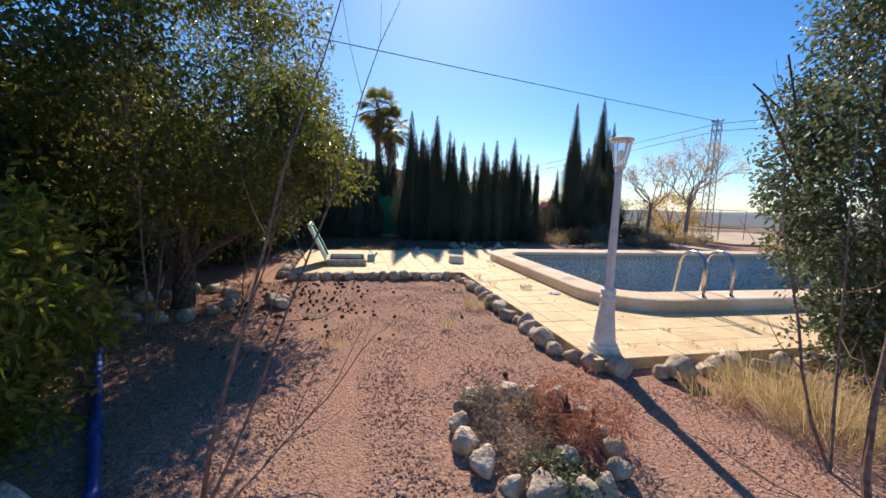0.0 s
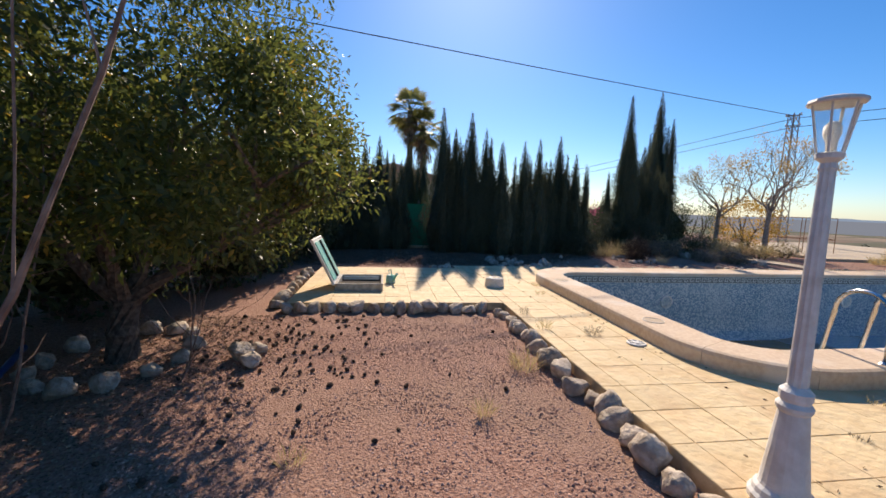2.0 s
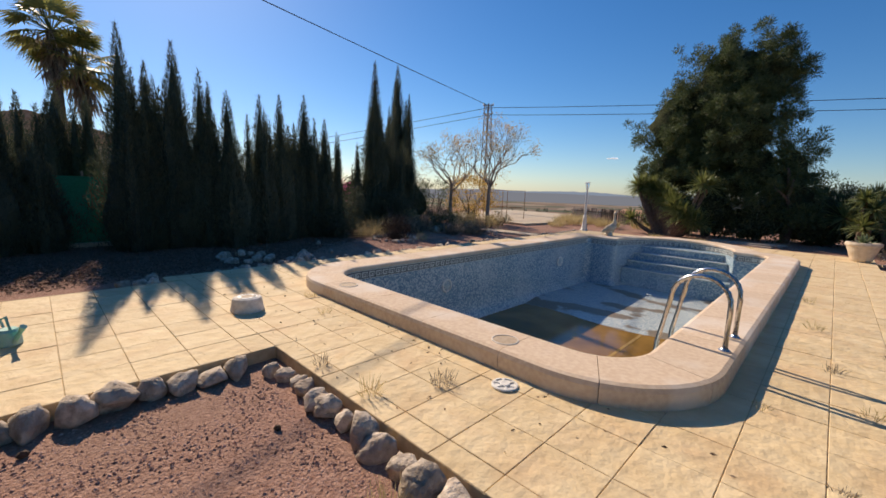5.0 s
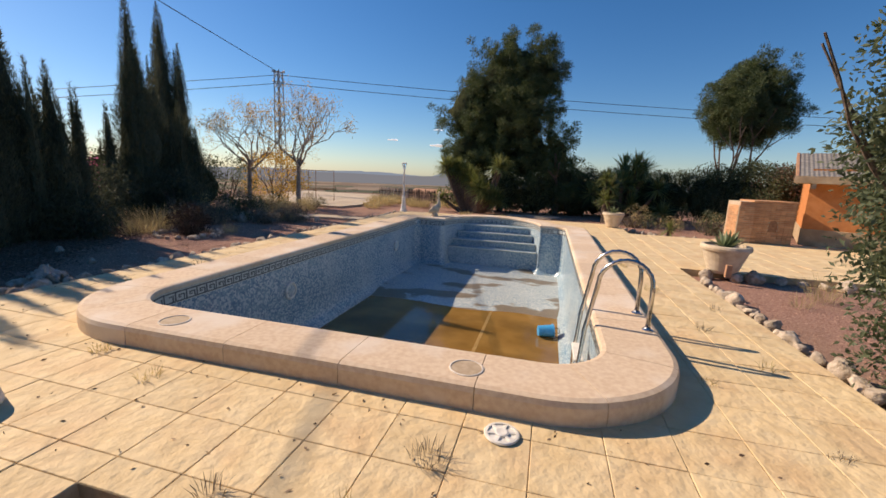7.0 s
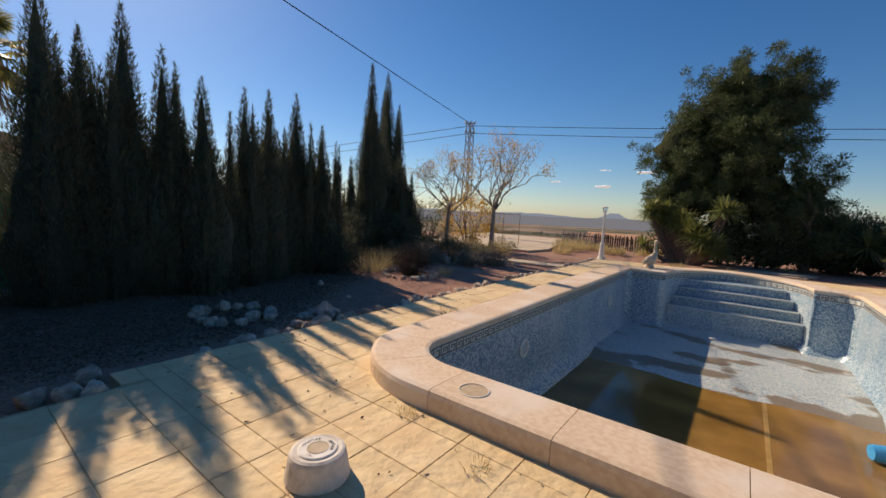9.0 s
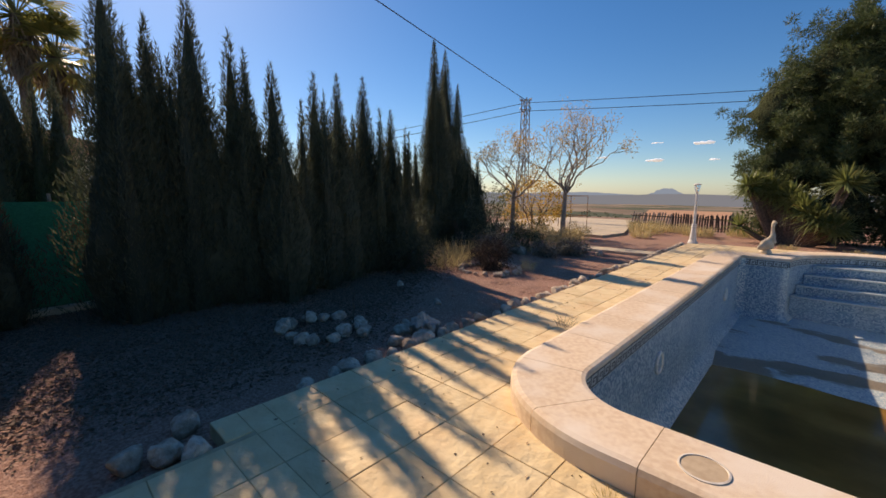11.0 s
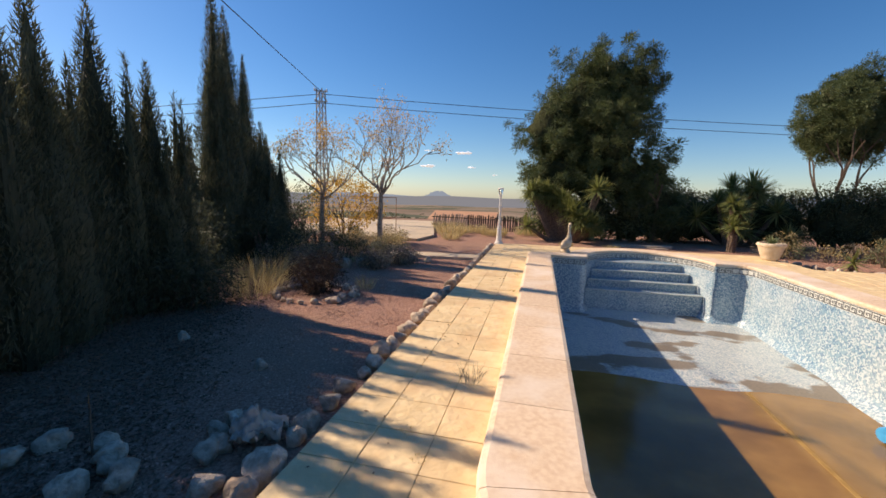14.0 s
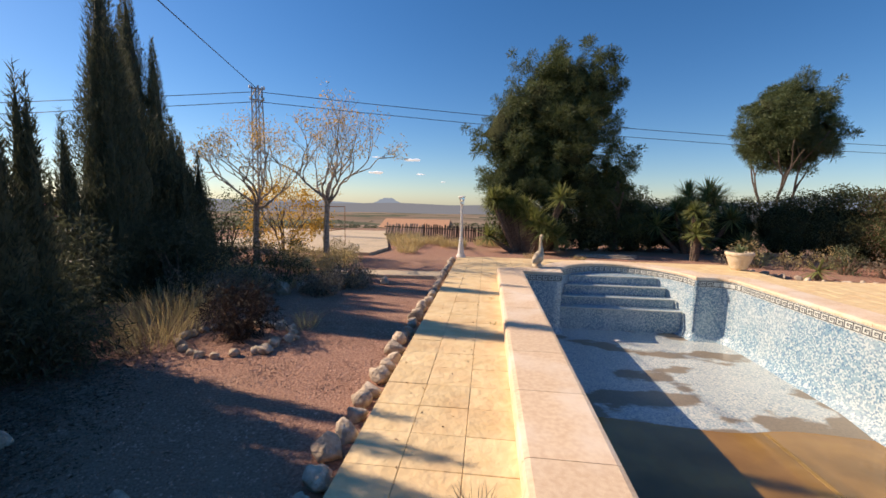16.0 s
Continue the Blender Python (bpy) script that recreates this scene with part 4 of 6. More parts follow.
# ---- cypresses ----
def cypress(x, y, h, r, seed, spires=1):
    rg = np.random.default_rng(seed)
    t = thing("cypress", "tall dark green cypress standing in a row", "tree", "cypress row", at=(x, y, GRAVEL_Z))
    part("trunk", Geo().tube([(0, 0, -0.05), (0.02, 0.01, 0.5), (0, 0, h * 0.6)], [0.10, 0.08, 0.03], 8), M_BARK, t)
    tops = [(0.0, 0.0, h * 0.985, r * 0.50, 2.3), (0.04, 0.03, h * rg.uniform(0.66, 0.76), r * 0.92, 2.6)]
    for k in range(spires + 3):
        a = rg.uniform(0, 2 * np.pi)
        q = rg.uniform(0.38, 0.72)
        tops.append((r * q * math.cos(a), r * q * math.sin(a), h * rg.uniform(0.68, 0.92), r * rg.uniform(0.24, 0.38), 2.0))

    def prof(u, e):
        """A column that narrows slowly and ends in a thin tip."""
        return min(1.0, 0.70 + u * 1.5) * (max(0.0, 1 - u ** e) * 0.80 + 0.20 * (1 - u))

    core, Ps, Ds = Geo(), [], []
    for tx, ty, th, tr, te in tops:
        o, n = len(core.v), 14
        for i in range(19):
            u = i / 18
            for k in range(n):
                q = 2 * math.pi * k / n
                w = prof(u, te) * tr * 0.76 * (1 + 0.42 * noise.noise(Vector((math.cos(q) * 1.8 + seed, math.sin(q) * 1.8, u * th * 1.6 + tx * 5))))
                core.v.append((tx + w * math.cos(q), ty + w * math.sin(q), 0.02 + u * th * 0.93))
        for i in range(18):
            for k in range(n):
                core.f.append((o + i * n + k, o + i * n + (k + 1) % n, o + (i + 1) * n + (k + 1) % n, o + (i + 1) * n + k))
        m = int(5600 * th * tr)
        u = rg.uniform(0, 1, m) ** 0.9
        a = rg.uniform(0, 2 * np.pi, m)
        pr = np.array([prof(v, te) for v in u])
        sel = rg.uniform(0, 1, m) < pr * 1.5 + 0.10
        u, a, pr = u[sel], a[sel], pr[sel]
        m = len(u)
        lob = np.array([1 + 0.42 * noise.noise(Vector((math.cos(q) * 1.8 + seed, math.sin(q) * 1.8, v * th * 1.6 + tx * 5))) for q, v in zip(a, u)])
        w = pr * tr * lob * rg.uniform(0.62, 1.36, m)
        Ps.append(np.stack([tx + w * np.cos(a), ty + w * np.sin(a), u * th], 1))
        Ds.append(np.stack([np.cos(a) * 0.4, np.sin(a) * 0.4, np.ones(m)], 1) + rg.normal(0, 0.34, (m, 3)))
    P, D = np.concatenate(Ps), np.concatenate(Ds)
    g = blades(P, D, rg.uniform(0.05, 0.12, len(P)), rg.uniform(0.008, 0.016, len(P)), 0, rg, True)
    part("crown", merge(g, core), L_CYPRESS, t)
    return t


# Last entry: a tree added behind the net to shade the gap in the row.
CYPRESSES = [(-7.55, -1.95, 3.55, 0.55, 1), (-7.6, -2.4, 3.45, 0.5, 1), (-7.5, -3.0, 3.6, 0.6, 2), (-7.3, -3.8, 3.4, 0.7, 2), (-7.1, -4.7, 3.6, 0.8, 2), (-7.7, -1.35, 2.3, 0.5, 2),
             (-7.16, 0.02, 4.12, 0.62, 1), (-7.1, 0.42, 3.55, 0.50, 1), (-7.25, 0.95, 4.05, 0.68, 2), (-6.9, 1.35, 3.55, 0.55, 2), (-6.6, 1.8, 3.2, 0.55, 1),
             (-6.85, 2.6, 3.52, 0.50, 1), (-7.1, 3.2, 3.66, 0.48, 1), (-7.58, 4.1, 3.88, 0.62, 2), (-7.27, 4.55, 3.25, 0.52, 2), (-7.5, 3.6, 3.0, 0.6, 2),
             (-8.75, 7.35, 5.18, 0.66, 1), (-8.95, 7.75, 3.3, 0.62, 2), (-10.9, 10.1, 5.95, 0.9, 2), (-9.3, 8.4, 3.6, 0.7, 2), (-8.7, 8.6, 2.9, 0.65, 2), (-8.5, 8.15, 2.7, 0.55, 2), (-8.75, 6.62, 2.65, 0.26, 1), (-9.3, -0.9, 3.5, 0.8, 2)]
for i, (x, y, h, r, s) in enumerate(CYPRESSES):
    cypress(x, y, h * (1.13 if y > 5 else 1.10 if -0.5 < y < 2.0 else 1.02), r * 1.08, 11 + i, s)


# ---- broadleaf trees and shrubs ----
def shady_tree():
    rg = np.random.default_rng(5)
    t = thing("shady_tree", "dense evergreen tree with glossy dark leaves shading the bed", "tree", at=(1.62, -4.1, GRAVEL_Z))
    g, ends = Geo(), []
    g.tube([(0, 0, -0.1), (0.03, 0.02, 0.25), (0.0, 0.05, 0.55)], [0.17, 0.125, 0.12], 10)
    for a in (20, 95, 160, 230, 300):
        q = radians(a)
        branching(rg, (0, 0.05, 0.5), (math.cos(q) * 0.9, math.sin(q) * 0.9, 1.0), 1.15, 0.075, 2, g, ends, 0.75, 0.3)
    part("trunk", g, M_BARK, t)
    C = [tuple(p) for p, d in ends]
    for k in range(560):
        v = rg.normal(size=3)
        v /= np.linalg.norm(v)
        s = 0.62 + 0.38 * rg.uniform()
        w = 1.0 if v[2] > 0 else min(1.6, 1 / math.hypot(v[0], v[1])) ** 0.75
        C.append((-0.5 + v[0] * 2.45 * s * w, 0.08 + v[1] * 1.78 * s * w, 2.6 + v[2] * 1.9 * s))
    C = [c for c in C if c[2] > 0.95 + 0.22 * math.sin(3 * c[0]) and (c[2] < 2.7 or rg.uniform() < 0.45)]
    part("crown", leaf_clumps(rg, C, 170, 0.36, 0.078, 0.030, 0.85, 0.5, 0.15), L_LAUREL, t)


shady_tree()


def shrub(name, x, y, z, rx, ry, h, clumps, per, material, label, category, group="", seed=0, ls=0.08, lw=0.035, low=0.1, stems=5, cr=0.26, lean=(0, 0)):
    rg = np.random.default_rng(seed + 900)
    t = thing(name, label, category, group, at=(x, y, z))
    g, ends = Geo(), []
    for k in range(stems):
        a = 2 * math.pi * k / stems
        branching(rg, (0.06 * math.cos(a), 0.06 * math.sin(a), -0.05), (rx * 0.6 * math.cos(a), ry * 0.6 * math.sin(a), h * 0.8), h * 0.42, 0.028, 1, g, ends, 0.5, 0.3)
    part("woody_base", g, M_BARK, t)
    C = []
    for k in range(clumps):
        v = rg.normal(size=3)
        v /= np.linalg.norm(v)
        s = rg.uniform(0.45, 1.0) ** 0.5
        zz = low + (h - low) * (0.5 + 0.5 * v[2] * s)
        C.append((v[0] * rx * s + lean[0] * zz, v[1] * ry * s + lean[1] * zz, zz))
    part("foliage", leaf_clumps(rg, C, per, cr, ls, lw, 0.9, 0.5, 0.1), material, t)
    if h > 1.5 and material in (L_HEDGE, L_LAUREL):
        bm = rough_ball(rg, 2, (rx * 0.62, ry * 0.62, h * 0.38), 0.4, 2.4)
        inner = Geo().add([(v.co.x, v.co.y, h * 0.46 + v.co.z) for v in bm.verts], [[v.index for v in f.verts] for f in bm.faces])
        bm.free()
        part("shade_core", inner, L_SHADECORE, t, "solid dark core painted as shade inside the shrub", smooth=True)
    return t


shrub("evergreen_shrub", 4.65, -4.12, GRAVEL_Z, 0.78, 0.66, 1.45, 150, 90, L_BRIGHT, "glossy green shrub growing beside the gravel", "shrub", seed=1, ls=0.085, lw=0.026, low=0.0, cr=0.23)
shrub("evergreen_shrub", 3.6, -5.9, GRAVEL_Z, 1.7, 1.2, 3.7, 80, 70, L_LAUREL, "tall dark evergreen shrub behind the shady tree", "shrub", seed=2, ls=0.13, lw=0.05, cr=0.4)
shrub("evergreen_shrub", -1.2, -6.0, GRAVEL_Z, 2.0, 1.2, 3.6, 150, 70, L_LAUREL, "tall dark evergreen shrub behind the shady tree", "shrub", seed=3, ls=0.13, lw=0.05, cr=0.42)
shrub("evergreen_shrub", -4.3, -5.6, GRAVEL_Z, 1.9, 1.2, 3.2, 140, 70, L_HEDGE, "tall dark evergreen shrub behind the shady tree", "shrub", seed=4, ls=0.13, lw=0.05, cr=0.42)
shrub("evergreen_shrub", 6.5, -6.0, GRAVEL_Z, 1.6, 1.2, 3.7, 70, 70, L_LAUREL, "tall dark evergreen shrub behind the shady tree", "shrub", seed=6, ls=0.13, lw=0.05, cr=0.42)
for k, (x, y, h, r) in enumerate(((-1.5, -4.5, 2.3, 1.0), (-3.2, -4.2, 2.7, 1.05), (-4.9, -3.9, 2.7, 1.1), (0.2, -5.6, 2.6, 1.2), (2.6, -5.9, 2.4, 1.2), (4.6, -6.2, 2.4, 1.2), (-6.2, -4.4, 2.2, 1.1), (1.4, -6.6, 3.2, 1.5))):
    shrub("understorey_shrub", x, y, GRAVEL_Z, r, r * 0.8, h, 90, 60, L_HEDGE, "dark leafy shrub in deep shade", "shrub", "shaded shrubs", seed=200 + k, ls=0.12, lw=0.06, low=0.0, cr=0.34)
for k, (x, y, h, r) in enumerate(((-7.9, 5.2, 1.3, 0.8), (-8.4, 6.0, 1.5, 0.8), (-7.7, 7.5, 1.3, 0.7), (-6.9, 4.6, 0.8, 0.5), (-8.2, 3.4, 1.0, 0.6))):
    shrub("understorey_shrub", x, y, GRAVEL_Z, r, r * 0.8, h, 60, 60, L_CYPRESS, "dark dense shrub beneath the cypresses", "shrub", "shaded shrubs", seed=240 + k, ls=0.12, lw=0.018, low=0.0, cr=0.3)
for k, (x, y, h, r) in enumerate(((-0.2, 16.9, 2.1, 1.3), (1.4, 16.9, 1.7, 1.2), (-1.6, 17.0, 1.7, 0.9), (2.9, 17.4, 1.6, 1.0))):
    shrub("understorey_shrub", x, y, GRAVEL_Z, r, r * 0.6, h, 80, 50, L_HEDGE, "dark leafy shrub below the pines", "shrub", "shaded shrubs", seed=220 + k, ls=0.12, lw=0.06, low=0.0, cr=0.32)
shrub("grey_leaved_shrub", 4.95, 2.25, GRAVEL_Z, 0.95, 0.9, 3.9, 330, 150, L_OLIVE, "tall grey-green shrub beside the paving", "shrub", seed=5, ls=0.06, lw=0.026, low=0.0, cr=0.26, stems=7)


def pine(x, y, lobes, trunk_h, seed, clumps, trunks, label):
    rg = np.random.default_rng(seed)
    t = thing("pine_tree", label, "tree", "pines", at=(x, y, GRAVEL_Z))
    g, ends = Geo(), []
    for k in range(trunks):
        a = 2 * math.pi * k / trunks + 0.6
        o = 0.0 if trunks == 1 else 0.12
        branching(rg, (o * math.cos(a), o * math.sin(a), -0.1), (0.22 * math.cos(a) * (trunks > 1), 0.22 * math.sin(a) * (trunks > 1), 1), trunk_h, 0.17 if trunks == 1 else 0.09, 2, g, ends, 0.5, 0.3)
    part("trunk", g, M_BARK, t)
    C, subs = [], []
    vol = np.array([q[3] * q[4] * q[5] for q in lobes])
    for k in range(clumps // 4):
        lx, ly, lz, rx, ry, rz = lobes[int(rg.choice(len(lobes), p=vol / vol.sum()))]
        v = rg.normal(size=3)
        v /= np.linalg.norm(v)
        s = rg.uniform(0.4, 1.08) ** 0.5
        subs.append((lx + v[0] * rx * s, ly + v[1] * ry * s, lz + v[2] * rz * s))
    while len(C) < clumps:
        q = subs[int(rg.integers(len(subs)))]
        C.append(tuple(np.array(q) + rg.normal(0, 1, 3) * np.array([0.2, 0.2, 0.16])))
    per = 120
    n = len(C) * per
    CC = np.repeat(np.array(C), per, 0)
    V = rg.normal(size=(n, 3)) + np.array([0, 0, 0.55])
    V /= np.linalg.norm(V, axis=1)[:, None]
    P = CC + V * (rg.uniform(0, 1, n) ** 0.6)[:, None] * 0.21
    gg = blades(P, V + rg.normal(0, 0.12, (n, 3)), rg.uniform(0.08, 0.15, n), rg.uniform(0.016, 0.027, n), 0.02, rg, True)
    # Added solid cores whose dark colour stands for shade between the needles.
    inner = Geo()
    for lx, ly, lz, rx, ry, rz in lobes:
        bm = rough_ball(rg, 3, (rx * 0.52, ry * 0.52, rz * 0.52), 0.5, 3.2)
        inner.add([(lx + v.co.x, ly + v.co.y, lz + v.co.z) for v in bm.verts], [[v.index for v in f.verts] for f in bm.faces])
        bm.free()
    part("shade_core", inner, L_SHADECORE, t, "solid dark core painted as shade within the crown", smooth=True)
    part("crown", gg, L_PINE, t)


pine(-0.25, 17.4, [(0.85, 0, 5.8, 1.4, 1.5, 1.9), (1.4, 0, 6.0, 0.9, 1.0, 1.1), (-0.2, 0, 5.4, 1.5, 1.5, 1.9), (-1.6, 0, 4.4, 1.4, 1.4, 1.8), (0.5, 0, 3.9, 1.9, 1.7, 1.9), (-1.0, 0, 2.7, 1.8, 1.4, 1.6), (1.2, 0, 2.5, 1.5, 1.2, 1.5)], 2.6, 31, 1750, 1, "big dense dark pine beyond the pool end")
pine(2.15, 17.2, [(0, 0, 2.5, 0.6, 0.6, 1.3), (0.1, 0, 1.5, 1.0, 0.9, 1.0)], 1.2, 37, 170, 1, "smaller bushy pine beside the big one")
pine(10.3, 20.9, [(0, 0, 5.2, 1.7, 1.7, 1.7), (0.3, 0, 6.3, 1.2, 1.2, 1.1), (-1.0, 0, 4.8, 0.9, 0.9, 1.0), (1.2, 0, 4.9, 0.9, 0.9, 1.0), (-0.6, 0, 6.0, 1.1, 1.1, 0.9), (0.1, 0, 4.1, 1.5, 1.4, 0.9)], 2.3, 33, 900, 3, "round-headed pine on several bare stems")


def yucca(x, y, heads, seed, label, blade=0.75, zscale=1.0, n=110, w=0.055):
    rg = np.random.default_rng(seed)
    t = thing("yucca", label, "yucca", "yuccas", at=(x, y, GRAVEL_Z))
    for hx, hy, hz in heads:
        st = part("stem", Geo().tube([(hx * 0.3, hy * 0.3, -0.05), (hx * 0.7, hy * 0.7, hz * 0.5), (hx, hy, hz)], [0.10, 0.075, 0.06], 7), M_BARK, t)
        g = rosette(n, blade * rg.uniform(0.85, 1.15), w, int(rg.integers(9999)), (-0.75, 1.45), 0.2, 0.12)
        part("leaf_rosette", g.moved(pose(hx, hy, hz)), L_YUCCA, st)


r_ = np.random.default_rng(3)
yucca(-1.2, 15.75, [(-1.35 + 2.6 * ((k * 0.618) % 1), -0.45 * math.sin(2.4 * k) - 0.15, 0.55 + 2.0 * ((k * 0.377) % 1) * (1 - 0.28 * abs(2 * ((k * 0.618) % 1) - 1))) for k in range(30)], 1, "large clump of spiky green yucca under the pine", 0.6, n=90, w=0.05)
yucca(4.9, 17.0, [(r_.normal(0, 0.65), r_.normal(0, 0.35), z) for z in (0.4, 0.6, 0.8, 1.0, 1.2, 1.4, 1.5, 1.6, 1.8, 2.0, 2.1, 2.2, 1.7, 1.3)], 2, "dark yucca clump along the hedge")
yucca(3.95, 14.75, [(0.0, 0.0, 0.85), (0.15, 0.1, 1.35), (-0.05, 0.12, 1.6)], 4, "slim yucca with a drooping head by the bed", 0.5)
yucca(5.45, 11.95, [(0, 0, 0.22)], 5, "small yucca growing in the stony bed", 0.42, n=40, w=0.04)


def hedge(x0, y0, x1, y1, h, d, material, seed, label):
    rg = np.random.default_rng(seed)
    L_ = math.hypot(x1 - x0, y1 - y0)
    t = thing("hedge", label, "hedge", "garden hedges", at=(x0, y0, GRAVEL_Z))
    ux, uy = (x1 - x0) / L_, (y1 - y0) / L_
    C, n = [], int(L_ * h * 40)
    for k in range(n):
        s, q, z = rg.uniform(0, L_), rg.normal(0, d * 0.4), h * rg.uniform(0.02, 1.0) ** 0.8
        z *= 1 + 0.14 * noise.noise(Vector((s * 0.7, seed, 0)))
        C.append((ux * s - uy * q, uy * s + ux * q, z))
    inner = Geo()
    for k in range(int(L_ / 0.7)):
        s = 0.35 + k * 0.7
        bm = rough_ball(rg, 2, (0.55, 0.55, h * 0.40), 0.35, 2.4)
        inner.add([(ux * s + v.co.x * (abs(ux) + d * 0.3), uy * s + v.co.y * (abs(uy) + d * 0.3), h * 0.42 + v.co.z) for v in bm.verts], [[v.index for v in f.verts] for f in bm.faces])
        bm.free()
    part("shade_core", inner, L_SHADECORE, t, "solid dark core painted as shade inside the hedge", smooth=True)
    part("foliage", leaf_clumps(rg, C, 85, 0.32, 0.07, 0.042, 0.9, 0.5, 0.1), material, t)
    g = Geo()
    for k in range(int(L_ / 0.5)):
        s = k * 0.5 + 0.2
        g.tube([(ux * s, uy * s, -0.05), (ux * s + 0.05, uy * s, h * 0.7)], [0.03, 0.012], 5)
    part("woody_base", g, M_BARK, t)


hedge(2.2, 18.4, 7.6, 17.6, 1.95, 0.8, L_HEDGE, 1, "dark clipped hedge closing the garden")
hedge(7.6, 17.4, 9.6, 14.2, 2.2, 1.0, L_HEDGE, 2, "broad green hedge beside the orange shed")
hedge(9.0, 15.0, 14.0, 12.6, 2.2, 0.9, L_DRYHEDGE, 3, "reddish brown shrubby hedge")


# ---- bare autumn trees ----
def bare_tree(x, y, h, seed, leaves, label, depth=4):
    rg = np.random.default_rng(seed)
    t = thing("bare_tree", label, "tree", "autumn trees", at=(x, y, GRAVEL_Z))
    g, ends = Geo(), []
    g.tube([(0, 0, -0.1), (-0.02, 0, 0.6), (0.02, 0, h * 0.36)], [0.11, 0.085, 0.075], 9)
    for a, out, hz in ((10, 0.85, 0.33), (75, 0.45, 0.36), (130, 0.95, 0.34), (200, 0.6, 0.36), (255, 0.3, 0.36), (280, 0.9, 0.32), (340, 0.65, 0.35)):
        q = radians(a + rg.uniform(-15, 15))
        branching(rg, (0.02, 0, h * hz), (math.cos(q) * out, math.sin(q) * out, 0.95), h * 0.2, 0.04, depth, g, ends, 0.52, 0.26, (2, 4), 5, 0.19)
    part("trunk", g, M_PALEBARK, t)
    P = [tuple(p) for p, d in ends if rg.uniform() < 0.5]
    if leaves and P:
        part("leaves", leaf_clumps(rg, P, leaves, 0.22, 0.07, 0.028, 0.9, 0.4, 0.3), L_YELLOW, t, "sparse yellow leaves")


bare_tree(-6.95, 11.8, 4.75, 21, 16, "nearly bare spreading tree with a few yellow leaves")
bare_tree(-8.8, 11.5, 4.3, 23, 20, "slender tree with sparse autumn leaves")
shrub("autumn_shrub", -8.6, 12.6, GRAVEL_Z, 1.3, 1.0, 2.3, 110, 44, L_YELLOW, "shrub in faded yellow autumn leaf", "shrub", seed=11, ls=0.08, lw=0.04)
shrub("autumn_shrub", -9.6, 11.3, GRAVEL_Z, 0.9, 0.8, 2.0, 60, 44, L_OLIVE, "olive-green shrub turning yellow", "shrub", seed=15, ls=0.07, lw=0.035)
shrub("flowering_shrub", -9.6, 6.7, GRAVEL_Z, 0.6, 0.9, 1.9, 40, 40, L_HEDGE, "green shrub among the cypresses", "shrub", seed=12)
shrub("flowering_shrub", -9.2, 6.35, GRAVEL_Z, 0.3, 0.4, 1.7, 16, 30, L_PINK, "shrub with pink blossom among the cypresses", "shrub", seed=13, ls=0.06, lw=0.05)
shrub("garden_shrub", -9.7, 9.9, GRAVEL_Z, 1.2, 1.0, 1.9, 60, 50, L_HEDGE, "dark shrub behind the beds", "shrub", seed=14)
for k, (x, y, s) in enumerate(((-7.1, 7.1, 0.6), (-7.4, 8.1, 0.7), (-6.7, 8.9, 0.6), (-7.7, 9.7, 0.75), (-6.1, 9.4, 0.5), (-8.4, 10.5, 0.7), (-6.6, 7.6, 0.5), (-7.0, 10.3, 0.6), (-7.9, 11.4, 0.7), (-5.3, 9.0, 0.4), (-6.2, 10.9, 0.5), (-7.9, 8.9, 0.7), (-5.6, 8.3, 0.35), (-6.9, 12.6, 0.55), (-8.8, 9.4, 0.8))):
    shrub("withered_shrub", x, y, GRAVEL_Z, s, s * 0.8, s * 0.95, 34, 60, (L_GREYPL, L_DRY, L_HEDGE)[k % 3], "low withered shrub in the stony bed", "shrub", "withered shrubs", seed=30 + k, ls=0.06, lw=0.02, low=0.02, cr=0.18)
shrub("dark_shrub", -5.62, 5.88, GRAVEL_Z, 0.40, 0.36, 0.62, 46, 56, L_DARKSPRIG, "dark withered shrub inside a ring of stones", "shrub", seed=40, ls=0.11, lw=0.012, low=0.0, cr=0.15, stems=9)
shrub("withered_shrub", 5.0, -0.68, GRAVEL_Z, 0.34, 0.26, 0.33, 42, 60, L_RUST, "rust-red withered shrub in the stone ring", "shrub", seed=41, ls=0.06, lw=0.007, low=0.0, cr=0.11)
shrub("withered_shrub", 4.9, -1.1, GRAVEL_Z, 0.42, 0.32, 0.14, 60, 60, L_GREYPL, "grey low withered plant inside the stone ring", "shrub", seed=42, ls=0.05, lw=0.009, low=0.0, cr=0.09)
shrub("withered_shrub", 5.45, -1.0, GRAVEL_Z, 0.2, 0.2, 0.12, 12, 50, L_OLIVE, "low green plant beside the stone ring", "shrub", seed=43, ls=0.05, lw=0.02, low=0.0, cr=0.08)
for k in range(9):
    shrub("withered_shrub", 4.6 + r_.uniform(0, 3.2), 12.2 + r_.uniform(0, 2.6), GRAVEL_Z, 0.4, 0.35, r_.uniform(0.4, 0.8), 14, 36, (L_GREYPL, L_DRY, L_OLIVE)[k % 3], "dry straggly plant in the far bed", "shrub", "dry bed plants", seed=60 + k, ls=0.07, lw=0.02, low=0.0, cr=0.16)

